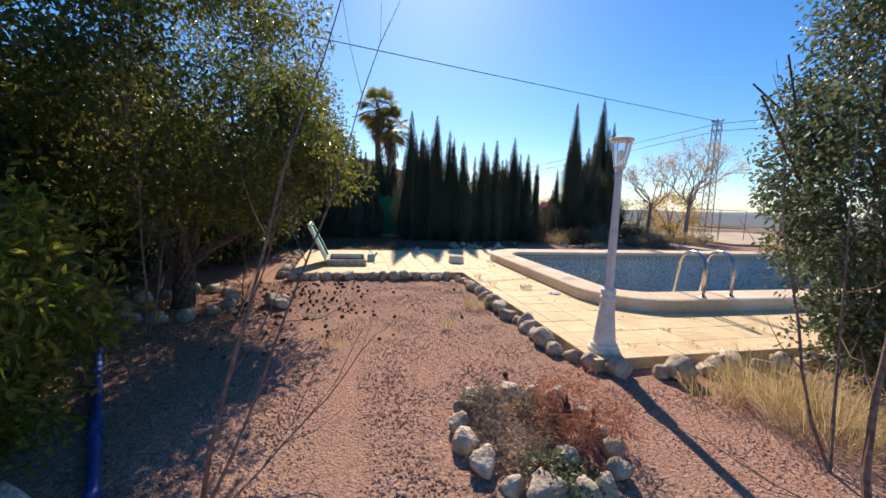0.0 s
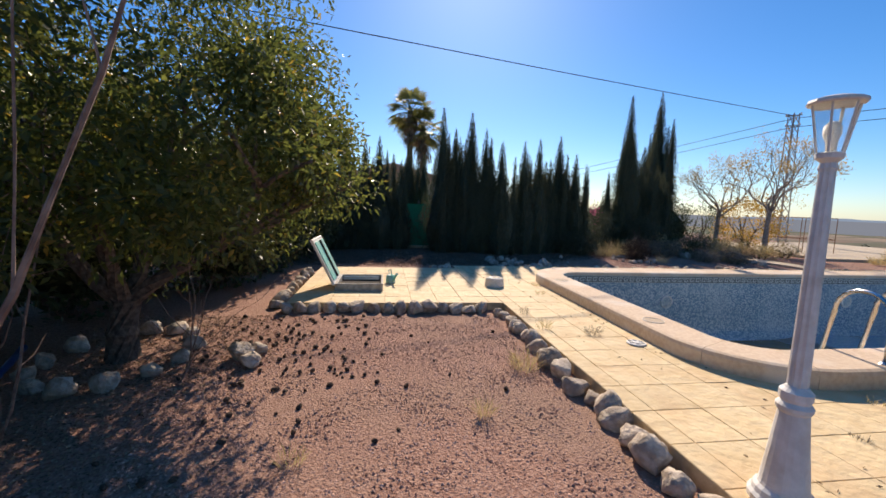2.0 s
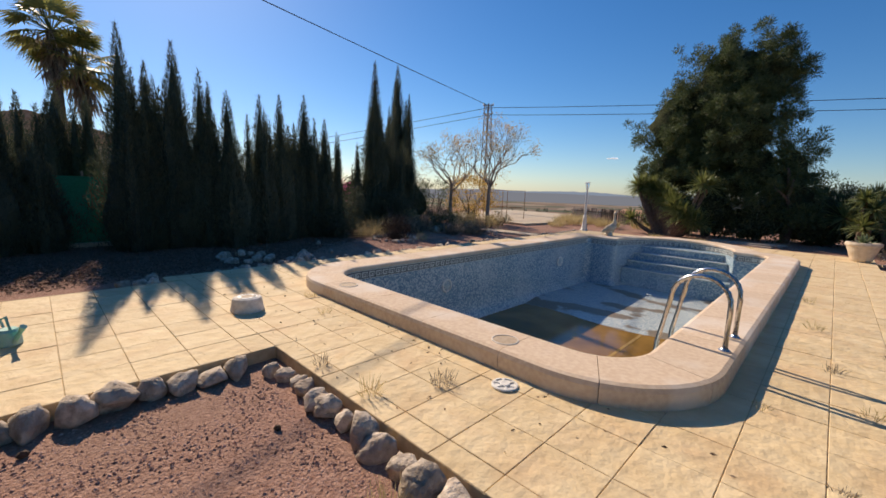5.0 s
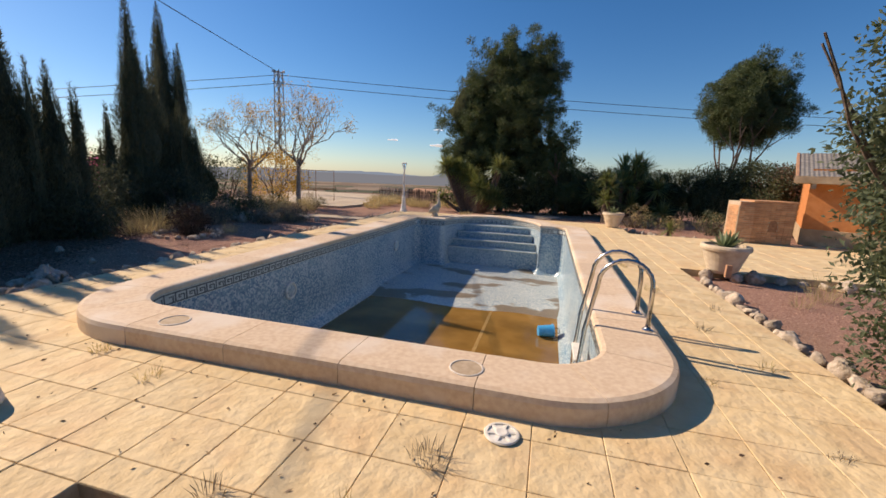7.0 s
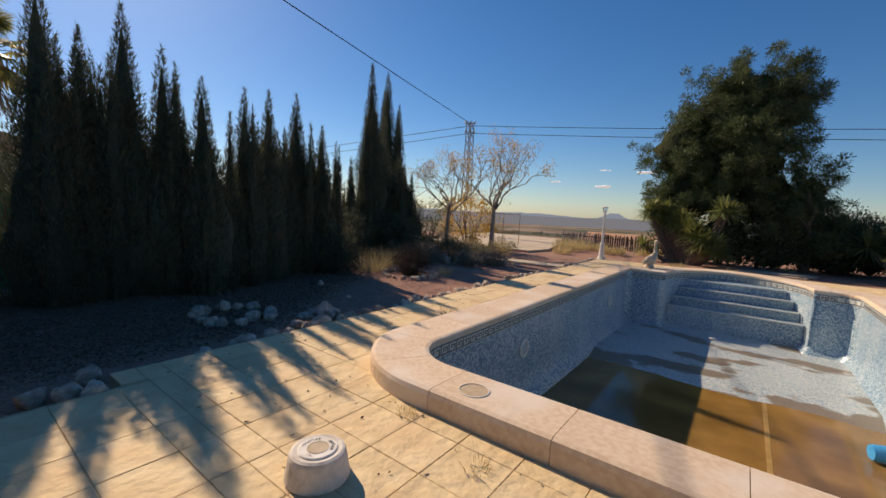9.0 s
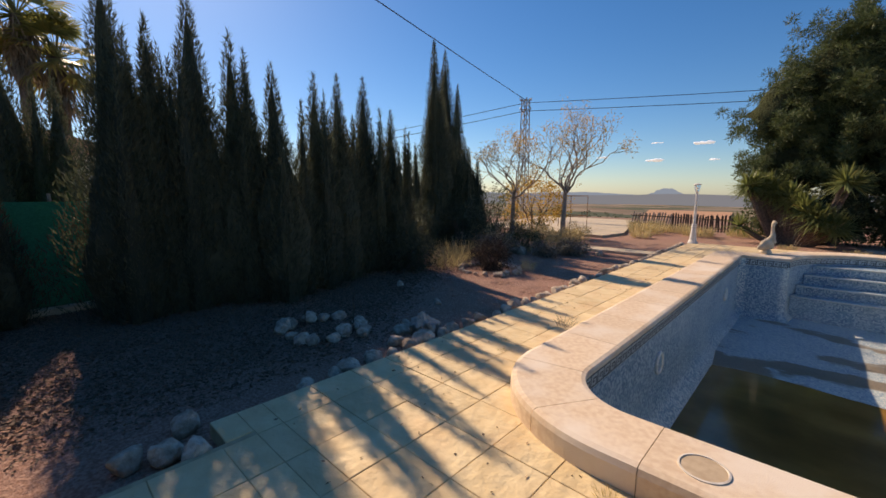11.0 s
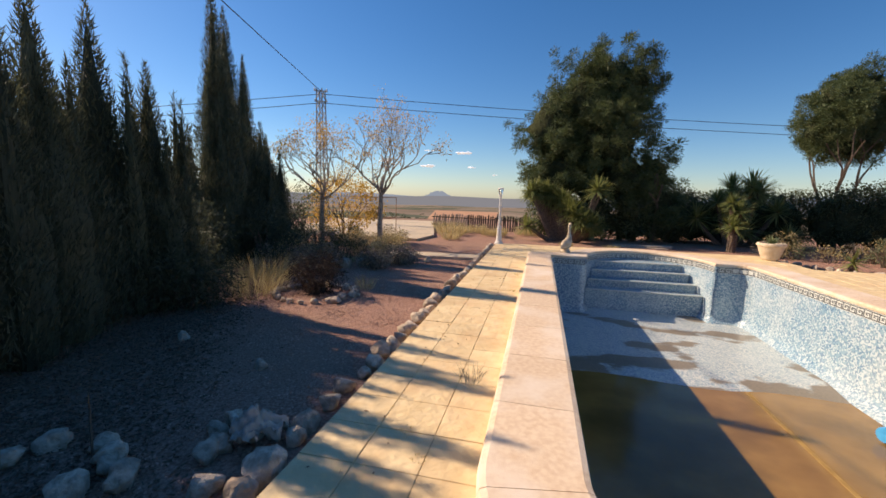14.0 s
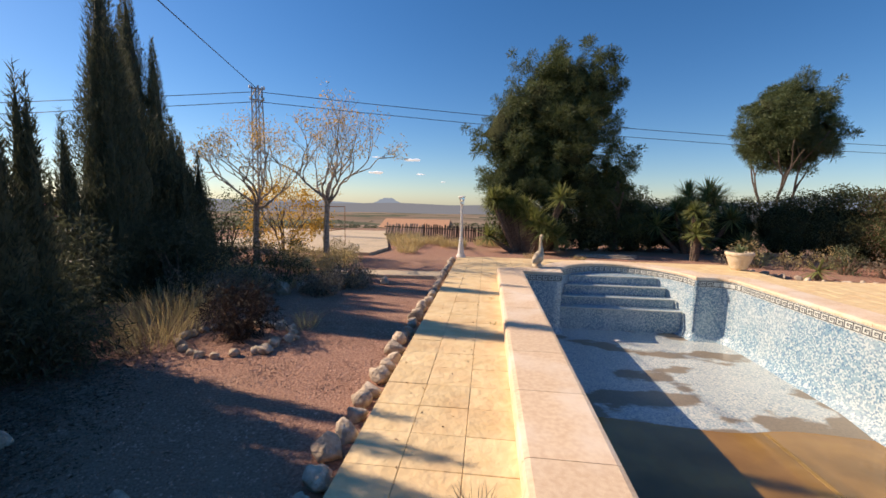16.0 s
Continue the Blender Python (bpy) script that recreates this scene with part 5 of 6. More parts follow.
# dry grass
for k, (x, y, n, h, s) in enumerate(((2.1, -0.42, 160, 0.30, 0.22), (2.9, -1.0, 70, 0.28, 0.08), (3.3, -2.25, 60, 0.16, 0.15), (4.9, 1.0, 520, 0.6, 0.55), (5.3, 0.95, 520, 0.68, 0.55), (4.75, 0.65, 180, 0.4, 0.35), (5.6, 1.3, 360, 0.6, 0.55),
                                      (-6.55, 5.65, 420, 0.8, 0.8), (-6.85, 6.2, 420, 0.95, 0.8), (-6.35, 5.3, 160, 0.6, 0.5), (-4.95, 6.3, 120, 0.5, 0.2), (-6.4, 8.6, 160, 0.5, 0.4), (-5.4, 9.3, 160, 0.4, 0.4),
                                      (5.65, 5.3, 120, 0.7, 0.22), (6.6, 5.0, 120, 0.65, 0.3), (7.4, 5.6, 140, 0.6, 0.35), (5.2, 4.9, 60, 0.4, 0.2), (-5.6, 16.2, 700, 0.75, 1.1), (-5.0, 17.6, 700, 0.7, 1.1), (-3.9, 16.6, 600, 0.65, 0.9), (-6.2, 18.2, 700, 0.8, 1.2), (-5.3, 14.6, 300, 0.5, 0.6), (-2.6, 17.4, 500, 0.6, 0.9), (-5.4, 9.0, 220, 0.55, 0.5), (-1.2, 14.2, 120, 0.3, 0.4), (0.2, 14.0, 100, 0.3, 0.4), (1.6, 12.9, 100, 0.3, 0.3))):
    tuft(x, y, GRAVEL_Z, n, h, s, L_DRY, "dry_grass", "tuft of straw-coloured dry grass", "grass", "dry grass tufts", seed=k, w=0.0045 if y < 10 else 0.012)
for k, (x, y, n, h, s) in enumerate(((1.45, 0.62, 70, 0.16, 0.16), (-1.25, 0.98, 50, 0.10, 0.12), (-0.55, 0.78, 40, 0.12, 0.12), (-2.62, 3.25, 60, 0.24, 0.14), (-2.5, 6.6, 26, 0.12, 0.08), (-2.52, 8.0, 20, 0.12, 0.08), (3.5, 3.2, 40, 0.14, 0.12), (3.35, 4.6, 40, 0.18, 0.14), (3.7, 2.4, 30, 0.14, 0.12), (0.62, 0.10, 40, 0.2, 0.1), (1.25, 0.12, 50, 0.22, 0.12), (3.25, 6.1, 40, 0.16, 0.12), (3.9, 4.0, 30, 0.12, 0.12), (3.15, 2.0, 24, 0.1, 0.1), (4.0, 1.2, 30, 0.1, 0.1), (3.55, 1.3, 26, 0.08, 0.1), (-2.9, 2.45, 22, 0.05, 0.08), (-2.75, 2.2, 22, 0.05, 0.08))):
    tuft(x, y, 0.0, n, h, s, L_DRY if k % 3 else L_GREYPL, "weed", "dry weed sprouting from a paving joint", "weed", "weeds in the paving joints", seed=50 + k, w=0.005)


# ---- pots and agaves ----
def planter(x, y, r, h, label, seed):
    t = thing("planter", label, "plant pot", "cream planters", at=(x, y, 0.0))
    part("pot", Geo().lathe([(r * 0.50, 0), (r * 0.56, 0.03), (r * 0.62, 0.05), (r * 0.82, h * 0.55), (r * 0.93, h * 0.80), (r, h * 0.82), (r * 1.03, h * 0.9), (r, h * 0.98), (r * 0.96, h), (r * 0.86, h), (r * 0.84, h * 0.9)], 32), M_POT, t, smooth=False)
    part("soil", Geo().lathe([(r * 0.85, h * 0.88), (r * 0.5, h * 0.91), (0.02, h * 0.92)], 20), M_SOIL, t, "dry potting soil", smooth=True)
    part("agave", rosette(26, r * 0.95, r * 0.2, seed, (0.35, 1.4), 0.22, 0.05).moved(pose(0, 0, h * 0.88)), L_AGAVE, t, "spiky grey-green agave")


planter(4.82, 6.40, 0.36, 0.47, "large cream planter with a small agave on the paving", 1)
planter(3.93, 12.45, 0.32, 0.47, "cream planter with a tall agave by the bed", 2)
tagged(part("brick_wedge", Geo().box(4.72, 4.80, 5.98, 6.04, 0, 0.2, 0.006), M_TERRACOTTA), "upright clay brick leaning by the planter", "brick")


# ---- barbecue and shed ----
def barbecue():
    t = thing("barbecue", "thin-brick garden barbecue with an arched recess", "barbecue", at=(0, 0, 0))
    x0, x1, y0, y1 = 6.7, 7.95, 10.85, 11.65
    part("core", Geo().box(x0 + 0.02, x1 - 0.02, y0 + 0.02, y1 - 0.02, 0, 1.06), M_MORTAR, t, "sandy mortar core")
    part("core", Geo().box(x0 - 0.02, x0 + 0.33, y0 - 0.03, y1 - 0.2, 0, 0.95), M_MORTAR, t, "sandy mortar core")
    part("capping", Geo().box(x0 + 0.3, x1 + 0.02, y0 - 0.02, y1 + 0.02, 1.06, 1.10, 0.008), M_BRICK, t, "brick capping course")
    a = Geo()
    for k in range(13):
        q = math.pi * k / 12
        a.v.append((7.50 + 0.09 * math.cos(q), y0 + 0.003, 0.52 + 0.09 * math.sin(q)))
    a.v += [(7.41, y0 + 0.003, 0.32), (7.59, y0 + 0.003, 0.32)]
    a.f = [tuple(reversed(range(15)))]
    a2 = Geo()
    n = 15
    a2.v = a.v + [(x, y - 0.012, z) for x, y, z in a.v]
    a2.f = [tuple(range(n)), tuple(reversed(range(n, 2 * n)))] + [(i, (i + 1) % n, n + (i + 1) % n, n + i) for i in range(n)]
    # flat brown panel stands for the arched opening, without depth
    part("arched_panel", a2, M_RED, t, "flat brown arched panel on the brick face")
    bricks = []
    for row in range(22):
        z = 0.01 + row * 0.048
        x = x0 + (0.0 if row % 2 else -0.11)
        while x < x1:
            a_, b_ = max(x, x0), min(x + 0.22, x1)
            if b_ - a_ > 0.03 and not (7.40 < (a_ + b_) / 2 < 7.60 and 0.31 < z < 0.6):
                bricks.append(("y", a_, b_, z))
            x += 0.23
        y = y0 + (0.0 if row % 2 else -0.11)
        while y < y1 - 0.2:
            a_, b_ = max(y, y0 + 0.0), min(y + 0.22, y1 - 0.2)
            if b_ - a_ > 0.03 and z < 0.93:
                bricks.append(("x", a_, b_, z))
            y += 0.23
    for k, (side, a_, b_, z) in enumerate(bricks):
        if side == "y":
            g = Geo().box(a_, b_, y0 - 0.006 - (0.028 if a_ < x0 + 0.33 and z < 0.93 else 0.0), y0 + 0.03, z, z + 0.038)
        else:
            g = Geo().box(x0 - 0.032, x0 + 0.0, a_, b_, z, z + 0.038)
        part("brick", g, M_BRICK, t)


barbecue()


def shed():
    t = thing("garden_shed", "orange rendered garden shed with a grey sloping roof", "shed", at=(0, 0, 0))
    x0, x1, y0, y1 = 8.35, 10.55, 11.3, 14.6
    part("wall", Geo().box(x0, x1, y0, y1, 0.45, 2.1), M_ORANGE, t, "orange rendered wall")
    part("wall_base", Geo().box(x0 - 0.015, x1 + 0.015, y0 - 0.015, y1, 0, 0.46, 0.01), M_OLDRENDER, t, "bare stained render along the wall foot")
    part("parapet", Geo().box(x0 + 0.9, x1 + 1.3, 12.9, 13.15, 2.1, 2.85, 0.01), M_ORANGE, t, "orange parapet wall")
    g = Geo()
    ya, yb, za, zb = y0 - 0.55, 12.95, 1.86, 2.62
    xa, xb = x0 - 0.35, x1 + 0.75
    n = 34
    for k in range(2 * n + 1):
        u = xa + (xb - xa) * k / (2 * n)
        g.v += [(u, ya, za + 0.012 * (k % 2)), (u, yb, zb + 0.012 * (k % 2))]
        if k:
            g.f.append((2 * k - 2, 2 * k, 2 * k + 1, 2 * k - 1))
    roof = part("roof", g, M_ROOF, t, "grey ribbed roof sheet")
    part("fascia", Geo().box(xa, xb, ya - 0.03, ya, za - 0.16, za + 0.03), M_OLDRENDER, roof, "weathered eaves board")
    part("fascia", Geo().box(xa - 0.03, xa, ya, ya + 0.04, za - 0.16, za + 0.03), M_OLDRENDER, roof)
    side = Geo().add([(xa, ya, za - 0.12), (xa, yb, zb - 0.12), (xa, yb, zb + 0.02), (xa, ya, za + 0.02), (xa + 0.06, ya, za - 0.12), (xa + 0.06, yb, zb - 0.12), (xa + 0.06, yb, zb + 0.02), (xa + 0.06, ya, za + 0.02)],
                     [(0, 3, 2, 1), (4, 5, 6, 7), (3, 7, 6, 2), (0, 1, 5, 4), (0, 4, 7, 3), (1, 2, 6, 5)])
    part("verge", side, M_TERRACOTTA, roof, "clay tile verge")
    part("ceiling_board", Geo().box(xa + 0.05, xb, ya + 0.02, y0, za - 0.17, za - 0.145), M_OLDRENDER, roof)
    for x in (xa + 0.35, x1 + 0.3):
        part("rafter_end", Geo().box(x, x + 0.09, ya + 0.05, y0, za - 0.30, za - 0.17, 0.006), M_GREYWOOD, roof)
    t.matrix_world = Matrix.Translation((8.35, 11.3, 0)) @ pose(0, 0, 0, 0, 0, -24) @ Matrix.Diagonal((0.93, 0.93, 0.93, 1)) @ Matrix.Translation((-8.35, -11.3, 0))
    part("wall_bracket", Geo().box(9.55, 9.6, y0 - 0.05, y0 - 0.001, 1.28, 1.5, 0.005), M_RED, t)


shed()


# ---- saplings, pole ----
def sapling(x, y, tips, r0, label, seed):
    rg = np.random.default_rng(seed)
    t = thing("sapling", label, "sapling", "bare saplings", at=(x, y, GRAVEL_Z))
    for tip, rr in tips:
        T_ = Vector(tip)
        pts, rad = [], []
        side = Vector(rg.normal(0, 1, 3)).cross(T_).normalized()
        for k in range(10):
            u = k / 9
            pts.append(T_ * u + side * (0.05 * math.sin(u * 5) + 0.02 * math.sin(u * 13)))
            rad.append(rr * (1 - 0.82 * u))
        st = part("stem", Geo().tube(pts, rad, 6), M_TWIG, t)
        for k in range(2, 9):
            g = Geo()
            d = (T_.normalized() + Vector(rg.normal(0, 0.75, 3))).normalized()
            L1 = rg.uniform(0.15, 0.5)
            g.tube([pts[k], pts[k] + d * L1 * 0.5, pts[k] + (d + Vector((0, 0, 0.25))) * L1], [rad[k] * 0.55, rad[k] * 0.4, 0.0015], 5)
            part("twig", g, M_TWIG, st)


sapling(5.36, -2.71, [((-0.53, 0.60, 2.75), 0.012), ((-0.63, 0.90, 2.5), 0.009), ((-0.9, 0.9, 0.55), 0.008)], 0.02, "thin leafless sapling with several stems", 1)
sapling(6.05, 0.08, [((-0.25, 0.35, 2.9), 0.018), ((-0.1, 0.55, 2.7), 0.015), ((0.2, 0.5, 1.0), 0.009), ((-0.9, -0.6, 0.35), 0.005)], 0.02, "thin leafless sapling beside the dry grass", 2)
sapling(5.6, 0.55, [((-0.75, 0.1, 2.35), 0.011), ((-0.45, 0.5, 2.2), 0.010)], 0.012, "wiry bare shoots rising from dry grass", 3)
sapling(2.2, -3.35, [((-0.2, 0.1, 1.1), 0.010), ((0.3, 0.4, 0.9), 0.007), ((-0.4, 0.6, 0.8), 0.006)], 0.012, "thin dead twigs beside the tree ring", 4)
sapling(3.1, -3.9, [((0.2, 0.1, 2.6), 0.013), ((-0.3, 0.3, 2.3), 0.010)], 0.012, "thin bare stems in the shade", 5)
PIPE = [(1.35 + 4.5 * u, -5.12 + 2.26 * u) for u in (k / 12 for k in range(13))]
pipe = thing("water_pipe", "straight dark blue plastic water pipe lying on shaded ground", "pipe")
part("tube", Geo().tube([(x, y, GRAVEL_Z + hillocks(x, y) + 0.036) for x, y in PIPE], 0.031, 12), M_DKBLUE, pipe, smooth=True)
for u in (0.30, 0.71, 0.86):
    x, y = 1.35 + 4.5 * u, -5.12 + 2.26 * u
    z = GRAVEL_Z + hillocks(x, y) + 0.036
    part("sleeve", Geo().tube([(x - 0.08, y - 0.04, z), (x + 0.08, y + 0.04, z)], 0.039, 12), M_DKBLUE, pipe, "pipe coupling sleeve")

for x, y, hh in ((-4.72, 1.82, 0.42), (-5.18, 1.42, 0.36)):
    t = part("plant_stake", Geo().tube([(x, y, GRAVEL_Z - 0.05), (x + 0.01, y, GRAVEL_Z + hh * 0.6), (x + 0.005, y + 0.01, GRAVEL_Z + hh)], [0.008, 0.007, 0.005], 6), M_DARKWOOD)
    tagged(t, "thin dark stake standing in the stone ring", "stake", "stakes in the stone ring")

# ---- pine cones and litter on the gravel ----
rg = np.random.default_rng(9)
CONE = bm_mesh(rough_ball(rg, 1, (1, 1, 1.3), 0.5, 3.0), "pine_cone", M_CONE, False)
spots = []
while len(spots) < 160:
    x, y = rg.uniform(0.35, 4.2), rg.uniform(-3.6, -0.4)
    if rg.uniform() < math.exp(-((x - 1.3) / 1.3) ** 2) * math.exp(-((y + 2.65) / 0.85) ** 2) + 0.02:
        spots.append((x, y))
for x, y in spots:
    ob = new("pine_cone", CONE)
    s = rg.uniform(0.011, 0.024)
    ob.matrix_world = pose(x, y, GRAVEL_Z + hillocks(x, y) + s * 0.8, rg.uniform(0, 90), rg.uniform(0, 90), rg.uniform(0, 360)) @ Matrix.Diagonal((s, s, s, 1))
    tagged(ob, "small dark pine cone lying on gravel", "pine cone", "pine cones on the gravel")
n = 26000
P = np.stack([rg.uniform(0.3, 6.2, n), rg.normal(-3.7, 0.8, n), np.full(n, GRAVEL_Z)], 1)
P[:, 2] += np.array([hillocks(a, b) for a, b in P[:, :2]]) + 0.008
keep = P[:, 1] < -2.75 - 0.12 * rg.normal(0, 2, n) - 0.3 * np.sin(P[:, 0] * 3)
P = P[keep]
D = rg.normal(size=(len(P), 3)) * np.array([1, 1, 0.18])
tagged(part("leaf_litter", blades(P, D, rg.uniform(0.014, 0.034, len(P)), rg.uniform(0.006, 0.013, len(P)), 0, rg), M_LITTER), "scattered dry fallen leaves under the tree", "leaf litter", kind="stuff")

# Cypress litter, spread thick so its dark colour deepens the bed's shade.
n = 95000
P = np.stack([rg.uniform(-8.2, -3.9, n), rg.uniform(-5.0, 6.0, n), np.full(n, GRAVEL_Z)], 1)
P = P[(P[:, 0] < -4.1 - 0.62 * np.maximum(P[:, 1] - 1.4, 0) + rg.normal(0, 0.28, n))]
P[:, 2] += np.array([hillocks(u, v) for u, v in P[:, :2]]) + 0.012
D = rg.normal(size=(len(P), 3)) * np.array([1, 1, 0.12])
tagged(part("shade_litter", blades(P, D, rg.uniform(0.02, 0.055, len(P)), rg.uniform(0.009, 0.02, len(P)), 0, rg, True), M_SOIL), "fallen cypress litter laid dense and dark to deepen the ground's shade", "leaf litter", kind="stuff")


n = 130
P = np.stack([rg.uniform(-3.4, 4.0, n), rg.uniform(0.05, 1.25, n), np.full(n, 0.006)], 1)
Q = np.stack([rg.uniform(-3.4, -2.7, 70), rg.uniform(1.3, 9.0, 70), np.full(70, 0.006)], 1)
P = np.concatenate([P, Q])
D = rg.normal(size=(len(P), 3)) * np.array([1, 1, 0.1])
tagged(part("fallen_leaves", blades(P, D, rg.uniform(0.015, 0.045, len(P)), rg.uniform(0.008, 0.018, len(P)), 0, rg), M_LITTER), "a few dry brown leaves blown over the paving", "leaf litter", kind="stuff")


# ---- loose gravel ----
def gravel(name, boxes, seed, label):
    r = np.random.default_rng(seed)
    base = np.array([(1, 0, 0), (-1, 0, 0), (0, 1, 0), (0, -1, 0), (0, 0, 1), (0, 0, -1)], float)
    tri = np.array([(0, 2, 4), (2, 1, 4), (1, 3, 4), (3, 0, 4), (2, 0, 5), (1, 2, 5), (3, 1, 5), (0, 3, 5)])
    Vs, Fs, o = [], [], 0
    for x0, x1, y0, y1, dens in boxes:
        n = int((x1 - x0) * (y1 - y0) * dens)
        x, y = r.uniform(x0, x1, n), r.uniform(y0, y1, n)
        z = np.array([GRAVEL_Z + hillocks(a, b) for a, b in zip(x, y)])
        s = 0.0045 + 0.0095 * r.uniform(0, 1, n) ** 1.6
        V = base[None] * (s[:, None, None] * r.uniform(0.6, 1.3, (n, 6, 1)))
        a = r.uniform(0, 2 * np.pi, n)
        c, q = np.cos(a)[:, None], np.sin(a)[:, None]
        X, Y = V[:, :, 0] * c - V[:, :, 1] * q, V[:, :, 0] * q + V[:, :, 1] * c
        V = np.stack([X + x[:, None], Y + y[:, None], V[:, :, 2] * 0.6 + z[:, None] + 0.001], 2)
        Vs.append(V.reshape(-1, 3))
        Fs.append((tri[None] + (np.arange(n) * 6)[:, None, None] + o).reshape(-1, 3))
        o += n * 6
    g = Geo()
    g.v, g.f = np.concatenate(Vs).tolist(), np.concatenate(Fs).tolist()
    tagged(part(name, g, M_PEBBLE), label, "gravel", kind="stuff")


gravel("gravel", [(4.0, 6.6, -3.2, -0.25, 2000), (0.2, 4.0, -3.2, -0.25, 1250), (4.5, 6.4, -0.25, 2.2, 1000), (-6.6, -3.62, 1.5, 4.6, 1000), (-6.2, -3.62, 4.6, 7.2, 1400), (-6.6, -3.62, 7.2, 10.0, 700), (4.5, 7.5, 2.5, 6.2, 350)], 5, "loose reddish gravel chips covering the beds")

# ---- cloth on the stone heap ----
g = Geo()
n = 34
for j in range(n):
    for i in range(n):
        u, v = i / (n - 1) - 0.5, j / (n - 1) - 0.5
        z = 0.10 * math.exp(-(u * u + v * v) * 9) + 0.07 * noise.noise(Vector((u * 5, v * 11, 2))) + 0.03 * noise.noise(Vector((u * 12, v * 24, 5)))
        w = 1 + 0.35 * noise.noise(Vector((u * 3, v * 3, 9)))
        g.v.append((u * math.sqrt(1 - 2 * v * v) * 0.38 * w, v * math.sqrt(1 - 2 * u * u) * 0.32 * w, z * 1.4))
for j in range(n - 1):
    for i in range(n - 1):
        g.f.append((j * n + i, j * n + i + 1, (j + 1) * n + i + 1, (j + 1) * n + i))
ob = part("crumpled_cloth", g.moved(pose(-3.86, 2.2, GRAVEL_Z + 0.11, 0, 0, 30) @ Matrix.Diagonal((0.85, 0.85, 0.9, 1))), M_CLOTH, smooth=True)
tagged(ob, "crumpled off-white cloth thrown over loose stones", "cloth")

# ---- terrace, path slab, fence beyond the garden ----
tagged(part("terrace", Geo().prism([(-12.5, 13.9), (-6.3, 13.6), (-6.1, 15.2), (-8.2, 23.0), (-14.0, 23.0)], -0.4, -0.02), M_CONCRETE), "raised pale concrete terrace beyond the beds", "terrace", kind="structure")
tagged(part("path_slab", Geo().prism([(-6.2, 9.9), (-3.6, 10.15), (-3.6, 10.75), (-6.2, 10.6)], -0.2, -0.04), M_CONCRETE), "worn concrete slab path crossing the bed", "path", kind="structure")
fence = thing("picket_fence", "dark weathered picket fence closing the far garden", "fence")
FP_ = [(-7.6, 20.4), (-5.6, 19.9), (-2.5, 18.9), (0.5, 18.6)]
rg = np.random.default_rng(12)
for (xa, ya), (xb, yb) in zip(FP_, FP_[1:]):
    l2 = math.hypot(xb - xa, yb - ya)
    m = int(l2 / 0.115)
    for z in (0.02, 0.4):
        part("rail", Geo().tube([(xa, ya, z), (xb, yb, z)], 0.025, 5), M_DARKWOOD, fence)
    for k in range(m):
        u = (k + 0.5) / m
        x, y = xa + (xb - xa) * u, ya + (yb - ya) * u
        lean = rg.normal(0, 0.04) + (0.16 if xa < -6 else 0)
        h = rg.uniform(0.62, 0.74)
        g = Geo().prism([(-0.035, -0.01), (0.035, -0.01), (0.035, 0.01), (-0.035, 0.01)], 0, h).add([(-0.035, -0.01, h), (0.035, -0.01, h), (0.035, 0.01, h), (-0.035, 0.01, h), (0, 0, h + 0.06)], [(0, 1, 4), (1, 2, 4), (2, 3, 4), (3, 0, 4)])
        part("picket", g.moved(pose(x, y, -0.16, 0, math.degrees(lean), 0)), M_GREYWOOD if xa < -6 else M_DARKWOOD, fence)
net = thing("shade_net_fence", "green shade net on posts behind the cypresses", "fence")
g = Geo()
for i in range(30):
    y = -1.9 + i * 0.13
    for z in (0.0, 0.4, 0.8, 1.2, 1.5):
        g.v.append((-8.25 + 0.05 * noise.noise(Vector((y * 2, z * 2, 0))), y, GRAVEL_Z + z))
for i in range(29):
    for k in range(4):
        g.f.append((i * 5 + k, i * 5 + k + 1, i * 5 + 6 + k, i * 5 + 5 + k))
part("net", g, M_NET, net, "green woven shade net", smooth=True)
for y in (-1.9, -0.6, 0.6, 1.8):
    part("post", Geo().tube([(-8.3, y, GRAVEL_Z - 0.1), (-8.3, y, 1.5)], 0.022, 8), M_GALV, net)
tagged(part("kerb", Geo().box(-8.1, -7.9, -1.9, 3.4, -0.2, -0.02, 0.01), M_CONCRETE), "pale concrete kerb under the shade net", "kerb", kind="structure")

# ---- neighbour's house and palm ----
def house(x0, x1, y0, y1, h, ridge, label, window=True, base=-1.0):
    t = thing("house", label, "house", "far houses", at=(0, 0, 0))
    part("wall", Geo().box(x0, x1, y0, y1, base, h), M_HOUSE, t)
    ym = (y0 + y1) / 2
    g = Geo().add([(x0 - 0.4, y0 - 0.4, h), (x1 + 0.4, y0 - 0.4, h), (x1 + 0.4, ym, ridge), (x0 - 0.4, ym, ridge), (x0 - 0.4, y1 + 0.4, h), (x1 + 0.4, y1 + 0.4, h)], [(0, 1, 2, 3), (3, 2, 5, 4), (0, 3, 4), (1, 5, 2), (0, 4, 5, 1)])
    part("roof", g, M_TERRACOTTA, t, "clay tile roof")
    if window:
        for y in (y0 + (y1 - y0) * 0.3, y0 + (y1 - y0) * 0.7):
            w = part("window", Geo().box(x1, x1 + 0.04, y - 0.45, y + 0.45, h - 1.7, h - 0.7), M_WHITE, t, "white framed window")
            part("pane", Geo().box(x1 + 0.04, x1 + 0.05, y - 0.38, y + 0.38, h - 1.63, h - 0.77), M_BLACK, w, "dark pane")


house(-26, -19, -5.0, 2.4, 2.75, 3.75, "cream house with a clay roof behind the cypresses")
house(-14, -7.2, 44, 50, -1.2, -0.35, "low cream house with a clay roof down the slope", False, -4)


